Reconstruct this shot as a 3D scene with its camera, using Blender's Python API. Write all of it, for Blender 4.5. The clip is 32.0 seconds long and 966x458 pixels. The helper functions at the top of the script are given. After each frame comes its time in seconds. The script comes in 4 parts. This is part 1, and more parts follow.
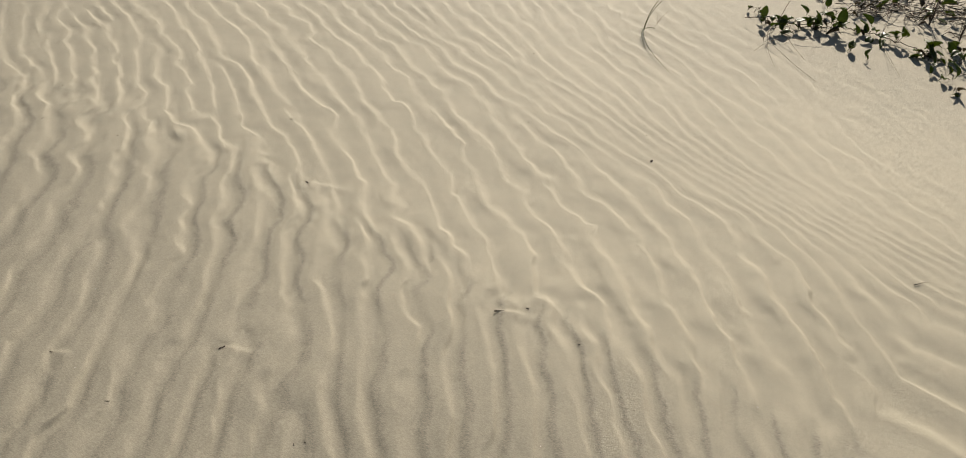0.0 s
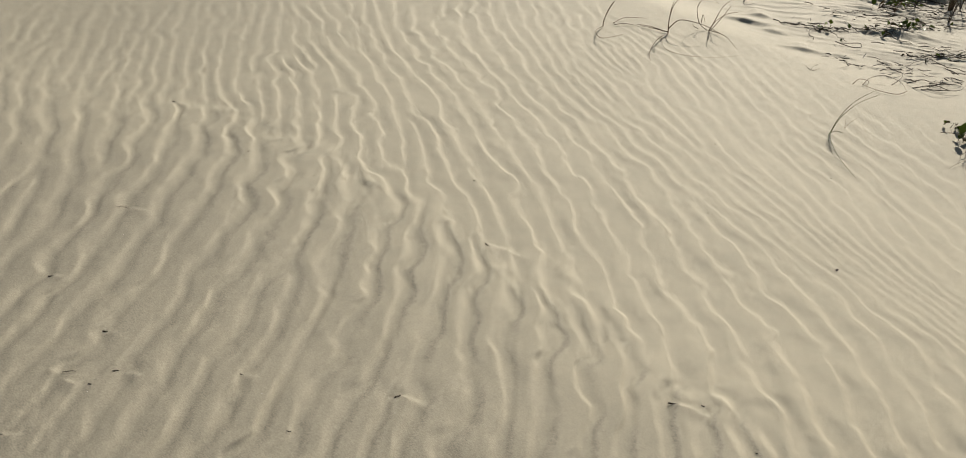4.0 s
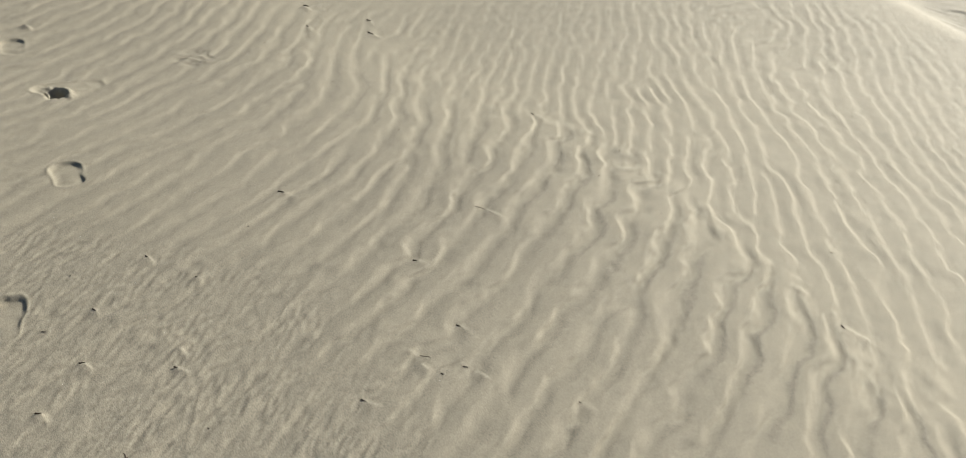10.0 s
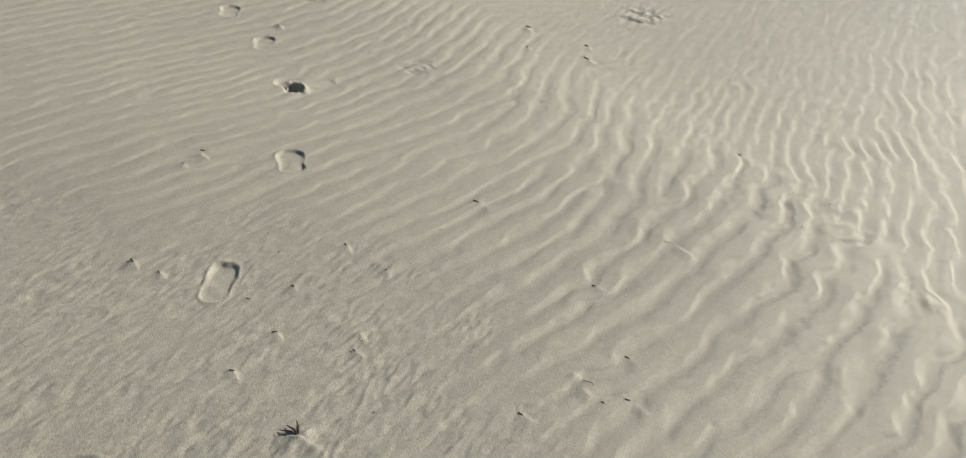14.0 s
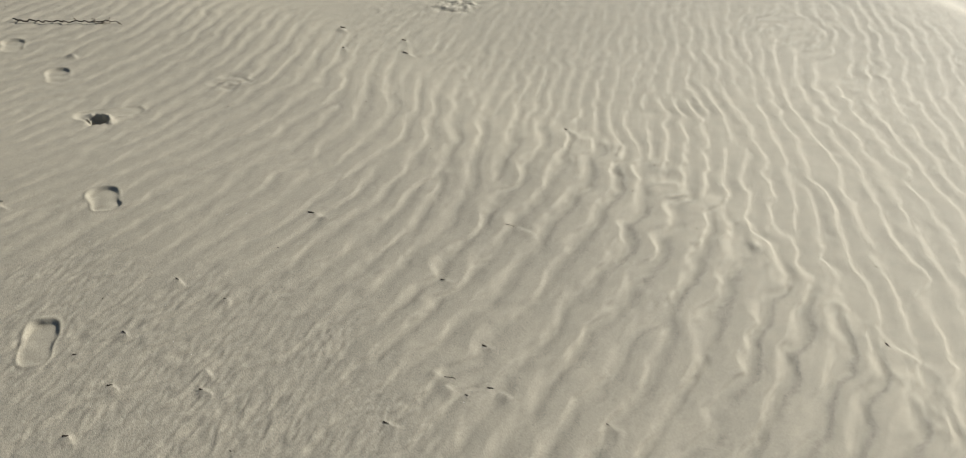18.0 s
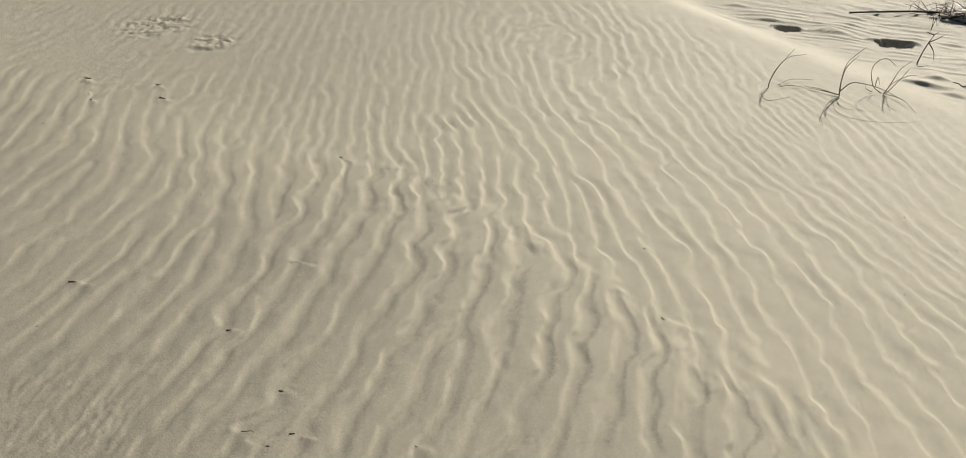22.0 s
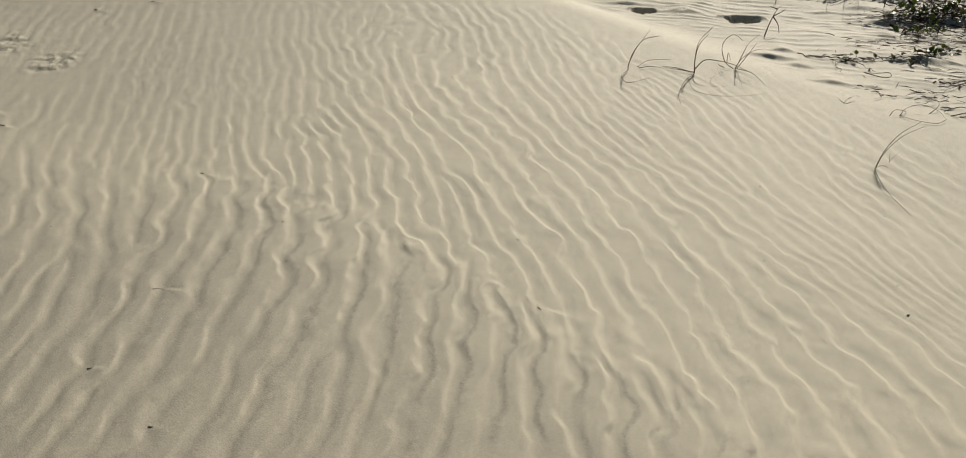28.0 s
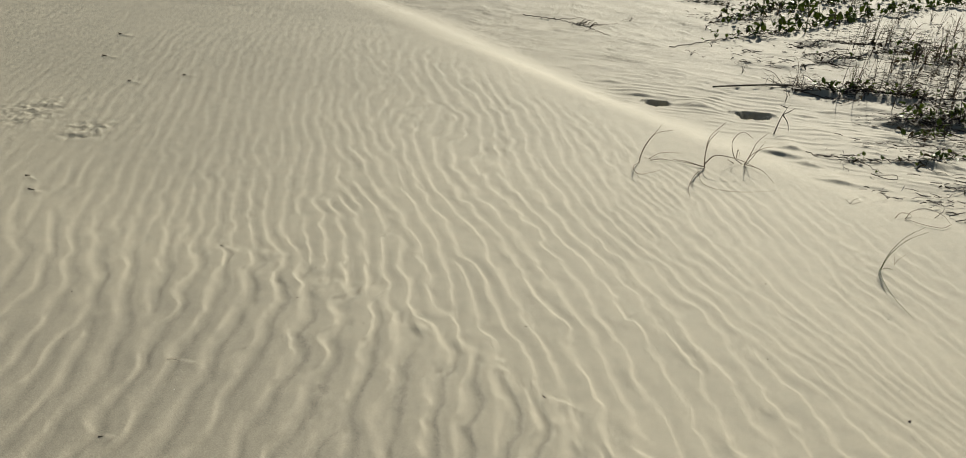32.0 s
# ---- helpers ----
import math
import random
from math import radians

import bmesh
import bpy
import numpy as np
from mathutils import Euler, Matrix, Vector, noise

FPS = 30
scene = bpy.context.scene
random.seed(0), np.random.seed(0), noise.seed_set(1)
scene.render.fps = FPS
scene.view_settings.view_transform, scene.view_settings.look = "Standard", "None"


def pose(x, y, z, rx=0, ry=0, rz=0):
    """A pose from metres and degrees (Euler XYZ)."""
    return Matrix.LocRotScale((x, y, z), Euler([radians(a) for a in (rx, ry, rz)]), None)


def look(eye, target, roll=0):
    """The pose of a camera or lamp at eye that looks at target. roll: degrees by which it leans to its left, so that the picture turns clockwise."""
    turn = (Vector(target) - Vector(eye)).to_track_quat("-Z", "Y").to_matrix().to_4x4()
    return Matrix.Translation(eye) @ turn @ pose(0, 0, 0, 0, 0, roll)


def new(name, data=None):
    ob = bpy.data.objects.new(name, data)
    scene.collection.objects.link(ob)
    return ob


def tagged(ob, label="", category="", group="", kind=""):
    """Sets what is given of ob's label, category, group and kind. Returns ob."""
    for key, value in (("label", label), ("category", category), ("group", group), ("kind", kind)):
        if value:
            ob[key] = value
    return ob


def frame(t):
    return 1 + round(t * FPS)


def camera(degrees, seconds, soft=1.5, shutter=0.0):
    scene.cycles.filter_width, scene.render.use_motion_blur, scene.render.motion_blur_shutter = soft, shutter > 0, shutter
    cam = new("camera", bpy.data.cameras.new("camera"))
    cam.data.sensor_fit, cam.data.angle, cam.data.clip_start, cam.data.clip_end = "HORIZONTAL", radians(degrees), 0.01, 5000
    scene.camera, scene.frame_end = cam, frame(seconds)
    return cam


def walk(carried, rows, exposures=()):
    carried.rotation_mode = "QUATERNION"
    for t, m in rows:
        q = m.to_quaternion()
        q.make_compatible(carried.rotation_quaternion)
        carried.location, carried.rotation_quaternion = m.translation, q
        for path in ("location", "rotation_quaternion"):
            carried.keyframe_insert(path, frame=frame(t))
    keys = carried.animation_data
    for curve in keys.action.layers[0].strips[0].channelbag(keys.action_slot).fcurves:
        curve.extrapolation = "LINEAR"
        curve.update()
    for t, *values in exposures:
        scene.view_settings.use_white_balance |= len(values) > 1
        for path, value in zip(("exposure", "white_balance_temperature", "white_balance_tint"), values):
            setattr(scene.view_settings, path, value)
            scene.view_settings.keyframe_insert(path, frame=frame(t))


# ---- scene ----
cam = camera(60.4, 32.0, 1.0)
PATH = [
    (0, (-0.041, 0.076, 1.464), (-0.01, 1.618, 0.19), 3.3),
    (0.5, (-0.048, 0.078, 1.463), (-0.026, 1.619, 0.188), 3.4),
    (1, (-0.054, 0.079, 1.463), (-0.043, 1.62, 0.187), 3.5),
    (1.5, (-0.066, 0.086, 1.463), (-0.074, 1.628, 0.19), 3.8),
    (2, (-0.089, 0.092, 1.467), (-0.117, 1.643, 0.205), 4.0),
    (2.5, (-0.117, 0.091, 1.473), (-0.173, 1.658, 0.231), 4.4),
    (3, (-0.154, 0.08, 1.475), (-0.253, 1.67, 0.266), 4.8),
    (3.5, (-0.193, 0.069, 1.476), (-0.385, 1.679, 0.305), 4.9),
    (4, (-0.22, 0.062, 1.472), (-0.492, 1.668, 0.312), 4.7),
    (4.5, (-0.236, 0.056, 1.466), (-0.606, 1.648, 0.313), 4.4),
    (6.5, (-0.312, 0.046, 1.459), (-0.871, 1.59, 0.318), 4.9),
    (7, (-0.346, 0.042, 1.468), (-0.958, 1.563, 0.322), 4.9),
    (7.5, (-0.382, 0.032, 1.458), (-1.036, 1.537, 0.315), 5.1),
    (8, (-0.409, 0.025, 1.459), (-1.124, 1.5, 0.313), 4.8),
    (8.5, (-0.427, 0.019, 1.466), (-1.187, 1.468, 0.316), 4.4),
    (9, (-0.447, 0.023, 1.456), (-1.25, 1.448, 0.305), 4.3),
    (9.5, (-0.473, 0.019, 1.458), (-1.307, 1.425, 0.307), 4.5),
    (10, (-0.516, 0.016, 1.454), (-1.362, 1.415, 0.302), 4.6),
    (10.5, (-0.53, 0.016, 1.446), (-1.436, 1.385, 0.303), 4.3),
    (11, (-0.509, 0.029, 1.456), (-1.519, 1.315, 0.305), 3.5),
    (11.5, (-0.492, 0.044, 1.463), (-1.559, 1.286, 0.315), 3.7),
    (12, (-0.477, 0.047, 1.464), (-1.585, 1.259, 0.321), 3.4),
    (12.5, (-0.478, 0.03, 1.456), (-1.633, 1.204, 0.321), 3.7),
    (13, (-0.477, 0.015, 1.452), (-1.686, 1.141, 0.325), 3.9),
    (13.5, (-0.474, 0.021, 1.455), (-1.695, 1.136, 0.329), 3.4),
    (15.5, (-0.472, 0.044, 1.458), (-1.68, 1.166, 0.326), 1.5),
    (16, (-0.465, 0.05, 1.452), (-1.65, 1.199, 0.322), 1.0),
    (16.5, (-0.464, 0.06, 1.45), (-1.603, 1.249, 0.315), 1.0),
    (17, (-0.468, 0.073, 1.452), (-1.567, 1.296, 0.313), 0.8),
    (17.5, (-0.473, 0.079, 1.448), (-1.526, 1.348, 0.316), 0.8),
    (18, (-0.471, 0.081, 1.445), (-1.433, 1.426, 0.32), 1.3),
    (18.5, (-0.466, 0.085, 1.439), (-1.342, 1.494, 0.323), 1.6),
    (19, (-0.454, 0.092, 1.438), (-1.283, 1.533, 0.325), 1.6),
    (19.5, (-0.456, 0.094, 1.439), (-1.25, 1.559, 0.334), 1.6),
    (20, (-0.451, 0.101, 1.442), (-1.214, 1.584, 0.338), 1.4),
    (20.5, (-0.45, 0.105, 1.438), (-1.17, 1.614, 0.341), 1.4),
    (21, (-0.442, 0.11, 1.441), (-1.119, 1.648, 0.357), 1.6),
    (21.5, (-0.438, 0.117, 1.449), (-1.047, 1.688, 0.371), 1.7),
    (22, (-0.423, 0.122, 1.446), (-0.986, 1.715, 0.377), 1.6),
    (22.5, (-0.415, 0.128, 1.45), (-0.94, 1.735, 0.381), 1.6),
    (23, (-0.409, 0.128, 1.45), (-0.92, 1.742, 0.385), 1.6),
    (23.5, (-0.404, 0.125, 1.451), (-0.906, 1.744, 0.388), 1.4),
    (24, (-0.402, 0.119, 1.447), (-0.887, 1.744, 0.387), 1.4),
    (24.5, (-0.402, 0.116, 1.448), (-0.882, 1.741, 0.385), 1.3),
    (25, (-0.4, 0.122, 1.448), (-0.875, 1.747, 0.382), 1.3),
    (25.5, (-0.393, 0.138, 1.455), (-0.862, 1.757, 0.377), 1.4),
    (27.5, (-0.364, 0.163, 1.463), (-0.699, 1.814, 0.384), 1.1),
    (28, (-0.366, 0.167, 1.46), (-0.677, 1.822, 0.382), 1.1),
    (28.5, (-0.359, 0.165, 1.458), (-0.644, 1.827, 0.382), 1.0),
    (29, (-0.357, 0.159, 1.465), (-0.618, 1.826, 0.391), 1.1),
    (29.5, (-0.35, 0.147, 1.462), (-0.611, 1.817, 0.394), 1.0),
    (30, (-0.343, 0.14, 1.471), (-0.601, 1.816, 0.411), 1.1),
    (30.5, (-0.356, 0.13, 1.495), (-0.608, 1.825, 0.464), 2.2),
    (31, (-0.374, 0.119, 1.52), (-0.666, 1.839, 0.541), 3.3),
    (31.5, (-0.37, 0.114, 1.53), (-0.72, 1.847, 0.595), 3.3),
    (32, (-0.367, 0.122, 1.534), (-0.723, 1.859, 0.609), 3.3),
]
EXPOSURES = [(0, 0.27, 6640, 11), (4, 0.27, 6540, 9), (9, 0.40, 6340, 8), (13, 0.57, 5940, 10), (16, 0.54, 5830, 9), (19, 0.40, 6160, 9), (23, 0.32, 6420, 9), (28, 0.26, 6440, 9), (32, 0.24, 6440, 5)]
walk(cam, [(t, look(eye, target, roll)) for t, eye, target, roll in PATH], EXPOSURES)

# ---- light ----
world = bpy.data.worlds.new("world")
scene.world = world
world.use_nodes = True
sky = world.node_tree.nodes.new("ShaderNodeTexSky")
sky.sky_type, sky.sun_disc = "NISHITA", False
SUN_ELEVATION, SUN_AZIMUTH = 27.0, 13.0
sky.sun_elevation, sky.sun_rotation = radians(SUN_ELEVATION), radians(SUN_AZIMUTH)
world.node_tree.links.new(sky.outputs[0], world.node_tree.nodes["Background"].inputs[0])
world.node_tree.nodes["Background"].inputs[1].default_value = 0.038
sun = new("sun", bpy.data.lights.new("sun", "SUN"))
sun.data.energy, sun.data.angle, sun.data.color = 4.5, radians(0.53), (1.0, 0.93, 0.82)
sun_way = Vector((math.sin(radians(SUN_AZIMUTH)) * math.cos(radians(SUN_ELEVATION)),
                  math.cos(radians(SUN_AZIMUTH)) * math.cos(radians(SUN_ELEVATION)), math.sin(radians(SUN_ELEVATION))))
sun.rotation_euler = sun_way.to_track_quat("Z", "Y").to_euler()


# ---- materials ----
def material(name):
    mat = bpy.data.materials.new(name)
    mat.use_nodes = True
    return mat, mat.node_tree.nodes, mat.node_tree.links, mat.node_tree.nodes["Principled BSDF"]


def ramp(nodes, links, source, stops):
    node = nodes.new("ShaderNodeValToRGB")
    while len(node.color_ramp.elements) < len(stops):
        node.color_ramp.elements.new(0.5)
    for element, (at, colour) in zip(node.color_ramp.elements, stops):
        element.position, element.color = at, (*colour, 1)
    links.new(source, node.inputs[0])
    return node.outputs[0]


def noise_node(nodes, links, scale, detail=4.0, rough=0.6, stretch=None, turn=0):
    coords = nodes.new("ShaderNodeTexCoord")
    out = coords.outputs["Object"]
    if turn:
        turned = nodes.new("ShaderNodeMapping")
        turned.inputs["Rotation"].default_value = (0, 0, radians(turn))
        links.new(out, turned.inputs[0])
        out = turned.outputs[0]
    if stretch:
        mapping = nodes.new("ShaderNodeMapping")
        mapping.inputs["Scale"].default_value = stretch
        links.new(out, mapping.inputs[0])
        out = mapping.outputs[0]
    node = nodes.new("ShaderNodeTexNoise")
    node.inputs["Scale"].default_value, node.inputs["Detail"].default_value = scale, detail
    node.inputs["Roughness"].default_value = rough
    links.new(out, node.inputs["Vector"])
    return node.outputs["Fac"]


def mixed(nodes, links, fac, a, b, blend="MIX"):
    node = nodes.new("ShaderNodeMix")
    node.data_type, node.blend_type = "RGBA", blend
    for socket, value in ((node.inputs[0], fac), (node.inputs[6], a), (node.inputs[7], b)):
        if isinstance(value, bpy.types.NodeSocket):
            links.new(value, socket)
        else:
            socket.default_value = value if isinstance(value, float) else (*value, 1)
    return node.outputs[2]


def sand_material():
    mat, nodes, links, shader = material("dry_sand")
    broad = ramp(nodes, links, noise_node(nodes, links, 0.9, 3), [(0.3, (0.474, 0.422, 0.303)), (0.7, (0.518, 0.461, 0.335))])
    patches = ramp(nodes, links, noise_node(nodes, links, 14, 5, 0.65), [(0.3, (0.94, 0.945, 0.95)), (0.7, (1.04, 1.035, 1.03))])
    grains = ramp(nodes, links, noise_node(nodes, links, 560, 2, 0.7), [(0.25, (0.78, 0.78, 0.79)), (0.75, (1.15, 1.145, 1.135))])
    colour = mixed(nodes, links, 1.0, mixed(nodes, links, 1.0, broad, patches, "MULTIPLY"), grains, "MULTIPLY")
    # Darkens by attribute: dark grains, and shade painted into the colour.
    grains_and_shade = nodes.new("ShaderNodeAttribute")
    grains_and_shade.attribute_name = "dark_grains_and_shade"
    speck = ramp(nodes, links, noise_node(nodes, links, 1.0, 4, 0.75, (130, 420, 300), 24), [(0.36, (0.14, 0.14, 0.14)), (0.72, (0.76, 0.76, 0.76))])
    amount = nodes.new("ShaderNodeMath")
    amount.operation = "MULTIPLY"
    links.new(grains_and_shade.outputs["Fac"], amount.inputs[0])
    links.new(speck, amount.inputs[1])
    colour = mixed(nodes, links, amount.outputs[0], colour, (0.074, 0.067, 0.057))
    links.new(colour, shader.inputs["Base Color"])
    shader.inputs["Roughness"].default_value = 0.78
    shader.inputs["Specular IOR Level"].default_value = 0.7
    fine = nodes.new("ShaderNodeBump")
    fine.inputs["Strength"].default_value, fine.inputs["Distance"].default_value = 0.9, 0.0023
    links.new(noise_node(nodes, links, 430, 3, 0.75), fine.inputs["Height"])
    coarse = nodes.new("ShaderNodeBump")
    coarse.inputs["Strength"].default_value, coarse.inputs["Distance"].default_value = 0.45, 0.003
    links.new(noise_node(nodes, links, 1.0, 4, 0.62, (60, 210, 140), 24), coarse.inputs["Height"])
    links.new(fine.outputs[0], coarse.inputs["Normal"])
    links.new(coarse.outputs[0], shader.inputs["Normal"])
    return mat


def plant_material(name, low, high, rough, scale=40, shine=0.5, bleed=0.0):
    mat, nodes, links, shader = material(name)
    info = nodes.new("ShaderNodeObjectInfo")
    base = ramp(nodes, links, noise_node(nodes, links, scale, 4, 0.65), [(0.3, low), (0.7, high)])
    tone = ramp(nodes, links, info.outputs["Random"], [(0.0, (0.7, 0.72, 0.7)), (1.0, (1.2, 1.15, 1.1))])
    links.new(mixed(nodes, links, 1.0, base, tone, "MULTIPLY"), shader.inputs["Base Color"])
    shader.inputs["Roughness"].default_value = rough
    shader.inputs["Specular IOR Level"].default_value = shine
    bump = nodes.new("ShaderNodeBump")
    bump.inputs["Strength"].default_value, bump.inputs["Distance"].default_value = 0.4, 0.001
    links.new(noise_node(nodes, links, scale * 5, 3, 0.6), bump.inputs["Height"])
    links.new(bump.outputs[0], shader.inputs["Normal"])
    if bleed:
        clear = nodes.new("ShaderNodeBsdfTranslucent")
        links.new(mixed(nodes, links, 1.0, base, (2.6, 2.5, 0.6), "MULTIPLY"), clear.inputs[0])
        both = nodes.new("ShaderNodeMixShader")
        both.inputs[0].default_value = bleed
        links.new(shader.outputs[0], both.inputs[1])
        links.new(clear.outputs[0], both.inputs[2])
        links.new(both.outputs[0], nodes["Material Output"].inputs[0])
    return mat


SAND = sand_material()
LEAF = plant_material("vine_leaf", (0.052, 0.076, 0.016), (0.105, 0.135, 0.03), 0.38, 30, 0.5, 0.5)
OLD_LEAF = plant_material("withered_leaf", (0.055, 0.045, 0.022), (0.12, 0.09, 0.045), 0.6, 30, 0.3, 0.15)
STEM = plant_material("vine_stem", (0.05, 0.038, 0.022), (0.12, 0.085, 0.05), 0.65, 60)
STRAW = plant_material("dry_grass", (0.10, 0.058, 0.028), (0.20, 0.125, 0.062), 0.6, 60)
GREEN_BLADE = plant_material("grass_blade", (0.06, 0.075, 0.025), (0.13, 0.135, 0.05), 0.5, 60, 0.4, 0.2)
WOOD = plant_material("weathered_twig", (0.036, 0.025, 0.017), (0.085, 0.06, 0.04), 0.8, 90)
LITTER = plant_material("plant_litter", (0.03, 0.023, 0.016), (0.085, 0.065, 0.042), 0.75, 60)
GLINT_WHITE = plant_material("shell_chip", (0.7, 0.68, 0.62), (0.85, 0.83, 0.78), 0.25, 90)


# ---- the dune ----
def smooth(a, b, x):
    u = np.clip((x - a) / (b - a), 0, 1)
    return u * u * (3 - 2 * u)


GRID = np.random.RandomState(4).uniform(-1, 1, (256, 256, 2))


def noise2(x, y, scale, shift=0):
    """Smooth noise of about -1 to 1 with features of the given size in metres."""
    x, y = x / scale + 37.3 * shift + 500, y / scale + 11.7 * shift + 500
    i, j = np.floor(x).astype(int), np.floor(y).astype(int)
    u, v = x - i, y - j
    fu, fv = u * u * u * (u * (6 * u - 15) + 10), v * v * v * (v * (6 * v - 15) + 10)

    def corner(a, b):
        g = GRID[(i + a) % 256, (j + b) % 256]
        return g[..., 0] * (u - a) + g[..., 1] * (v - b)
    low = corner(0, 0) * (1 - fu) + corner(1, 0) * fu
    high = corner(0, 1) * (1 - fu) + corner(1, 1) * fu
    return 1.6 * (low * (1 - fv) + high * fv)


def crest_frame(x, y):
    """Distance along the dune's brink, and across it towards the low ground beyond."""
    return (x - 0.6) * -0.839 + (y - 4.6) * 0.544, (x - 0.6) * 0.544 + (y - 4.6) * 0.839


def dune(x, y):
    """The smooth form of the sand: a gentle slope, a brink that rises to one side, and low ground beyond it."""
    floor_y = np.clip(y, -6, 6.5)
    z = 0.03 - 0.078 * floor_y - 0.03 * np.clip(y - 6.5, 0, 4.5)
    s, q = crest_frame(x, y)
    z = z - 0.035 * np.exp(-(y / 0.8) ** 2)
    high = np.interp(s, [-1.2, 0, 1.4, 2.7, 4.4, 7, 9], [0, 0.03, 0.12, 0.245, 0.385, 0.45, 0.45])
    wide = np.interp(s, [-1, 0, 2, 5], [0.5, 0.5, 0.85, 1.7])
    rise = np.where(q < 0, smooth(-4.6, 0.3, q), (1 - smooth(0, 1, q / wide)) * smooth(-4.6, 0.3, 0.0))
    z = z + high * rise - 0.05 * np.exp(-((x - 1.7) ** 2 + (y - 2.9) ** 2) / 0.8)
    far = np.hypot(x, y)
    return z + 0.012 * noise2(x, y, 1.3, 3) + smooth(14, 40, far) * 1.2 * noise2(x, y, 23, 5)


def saw(turns, lee):
    """Ripple profile, 0 to 1: a long back that climbs and a short face that falls."""
    p = turns - np.floor(turns)
    back = 0.5 - 0.5 * np.cos(np.pi * np.clip(p / (1 - lee), 0, 1))
    face = 0.5 + 0.5 * np.cos(np.pi * np.clip((p - 1 + lee) / lee, 0, 1))
    return np.where(p < 1 - lee, 0.35 * (p / (1 - lee)) + 0.65 * back ** 1.25, face)


def swell(turns, lee, back):
    """Ripple profile, 0 to 1: a narrow trough, a steep back, a broad top that still climbs and a short face as long as lee."""
    p = turns - np.floor(turns)
    return (0.68 * smooth(0.05, 0.05 + back, p) + 0.32 * smooth(0.3, 1.0 - lee, p)) * (1 - smooth(1.0 - lee, 1.0, p))


def junctions(x, y, seed, count, box, gap):
    """Turns to add where ripples fork and end, and how far they die down there."""
    rnd, turns, keep = np.random.RandomState(seed), np.zeros_like(x), np.ones_like(x)
    for n in range(count):
        cx, cy = rnd.uniform(box[0], box[1]), rnd.uniform(box[2], box[3])
        angle, half = radians(rnd.uniform(85, 130)), rnd.uniform(*gap) / 2
        dx, dy = half * math.cos(angle), half * math.sin(angle)
        near = np.nonzero((abs(x - cx) < 1.9) & (abs(y - cy) < 1.9))[0]
        ax, ay, bx, by = x[near] - cx - dx, y[near] - cy - dy, x[near] - cx + dx, y[near] - cy + dy
        still = smooth(1.9, 1.2, np.hypot(x[near] - cx, y[near] - cy))
        turns[near] += rnd.choice((-1, 1)) * still * np.arctan2(ay * bx - ax * by, ax * bx + ay * by) / (2 * np.pi)
        keep[near] *= (1 - 0.75 * np.exp(-(ax * ax + ay * ay) / 0.04 ** 2)) * (1 - 0.75 * np.exp(-(bx * bx + by * by) / 0.04 ** 2))
    return turns, keep


def along(x, y, degrees):
    return x * math.cos(radians(degrees)) + y * math.sin(radians(degrees))


def border(x, y):
    """Above 0 on the side of the small ripples, below 0 on that of the large ones."""
    line = np.interp(x, [-4, -3, -2.4, -1.95, -1.6, -1.3, -1.0, -0.8, -0.6, -0.4, -0.1, 0.2, 0.45, 0.7, 1.2], [3.2, 2.95, 2.74, 2.79, 2.78, 2.64, 2.47, 2.36, 2.15, 2.02, 1.83, 1.6, 1.45, 1.33, 0.9])
    return y - line + 0.09 * noise2(x, y, 0.35, 9) + 0.05 * noise2(x, y, 0.12, 11)


def coarse_sand(x, y):
    """Where coarse dark grains lie thick, 0 to 1."""
    line = np.interp(x, [-3.6, -3.2, -2.8, -2.4, -2.06, -1.78, -1.5, -1.2, -0.9], [0.2, 0.5, 0.85, 1.2, 1.32, 1.3, 1.25, 1.05, 0.7])
    return smooth(0.16, -0.30, y - line + 0.22 * noise2(x, y, 0.45, 63) + 0.10 * noise2(x, y, 0.17, 64))


def large_turns(x, y):
    """Smooth turns of the large ripples."""
    px, py = np.clip(x + 1, -3, 2.2), np.clip(y - 1.5, -1.2, 1.6)
    return (0.762 * py + 9.466 * px - 0.052 * py ** 2 - 0.692 * px * py + 0.077 * px ** 2 + 0.387 * py ** 3 - 0.378 * px * py ** 2 - 0.12 * px ** 2 * py
            + 0.046 * px ** 3 - 0.757 + 9.4 * (x + 1 - px) + 1.2 * (y - 1.5 - py))


def upper_turns(x, y):
    """Smooth turns of the finer ripples, sheared along a band that runs down the dune."""
    px, py = np.clip(x + 1, -3.8, 2.6), np.clip(y - 3.2, -2.2, 2.8)
    turns = (5.687 * py + 10.603 * px + 0.557 * py ** 2 - 0.064 * px * py - 0.207 * px ** 2 - 0.286 * py ** 3 - 0.151 * px * py ** 2 - 0.329 * px ** 2 * py - 0.073 * px ** 3
             + 10.6 * (x + 1 - px) + 3.0 * (y - 3.2 - py))
    e = np.minimum(x, 0.9) + 0.5
    return turns + smooth(-2.8, -1.0, x) * np.tanh((y - 3.1 + 0.9 * x) / 0.21) * (-0.111 + 1.179 * e + 0.372 * e * e * smooth(-1.5, -0.5, x))


def merged_turns(x, y, upper):
    """Turns of either field; away to one side, where no border shows, the two run into one another."""
    low, high = large_turns(x, y), upper_turns(x, y) + 7.6
    side, up = smooth(-1.9, -2.6, x), smooth(-0.55, 0.55, border(x, y))
    return high + side * (1 - up) * (low - high) if upper else low + side * up * (high - low)


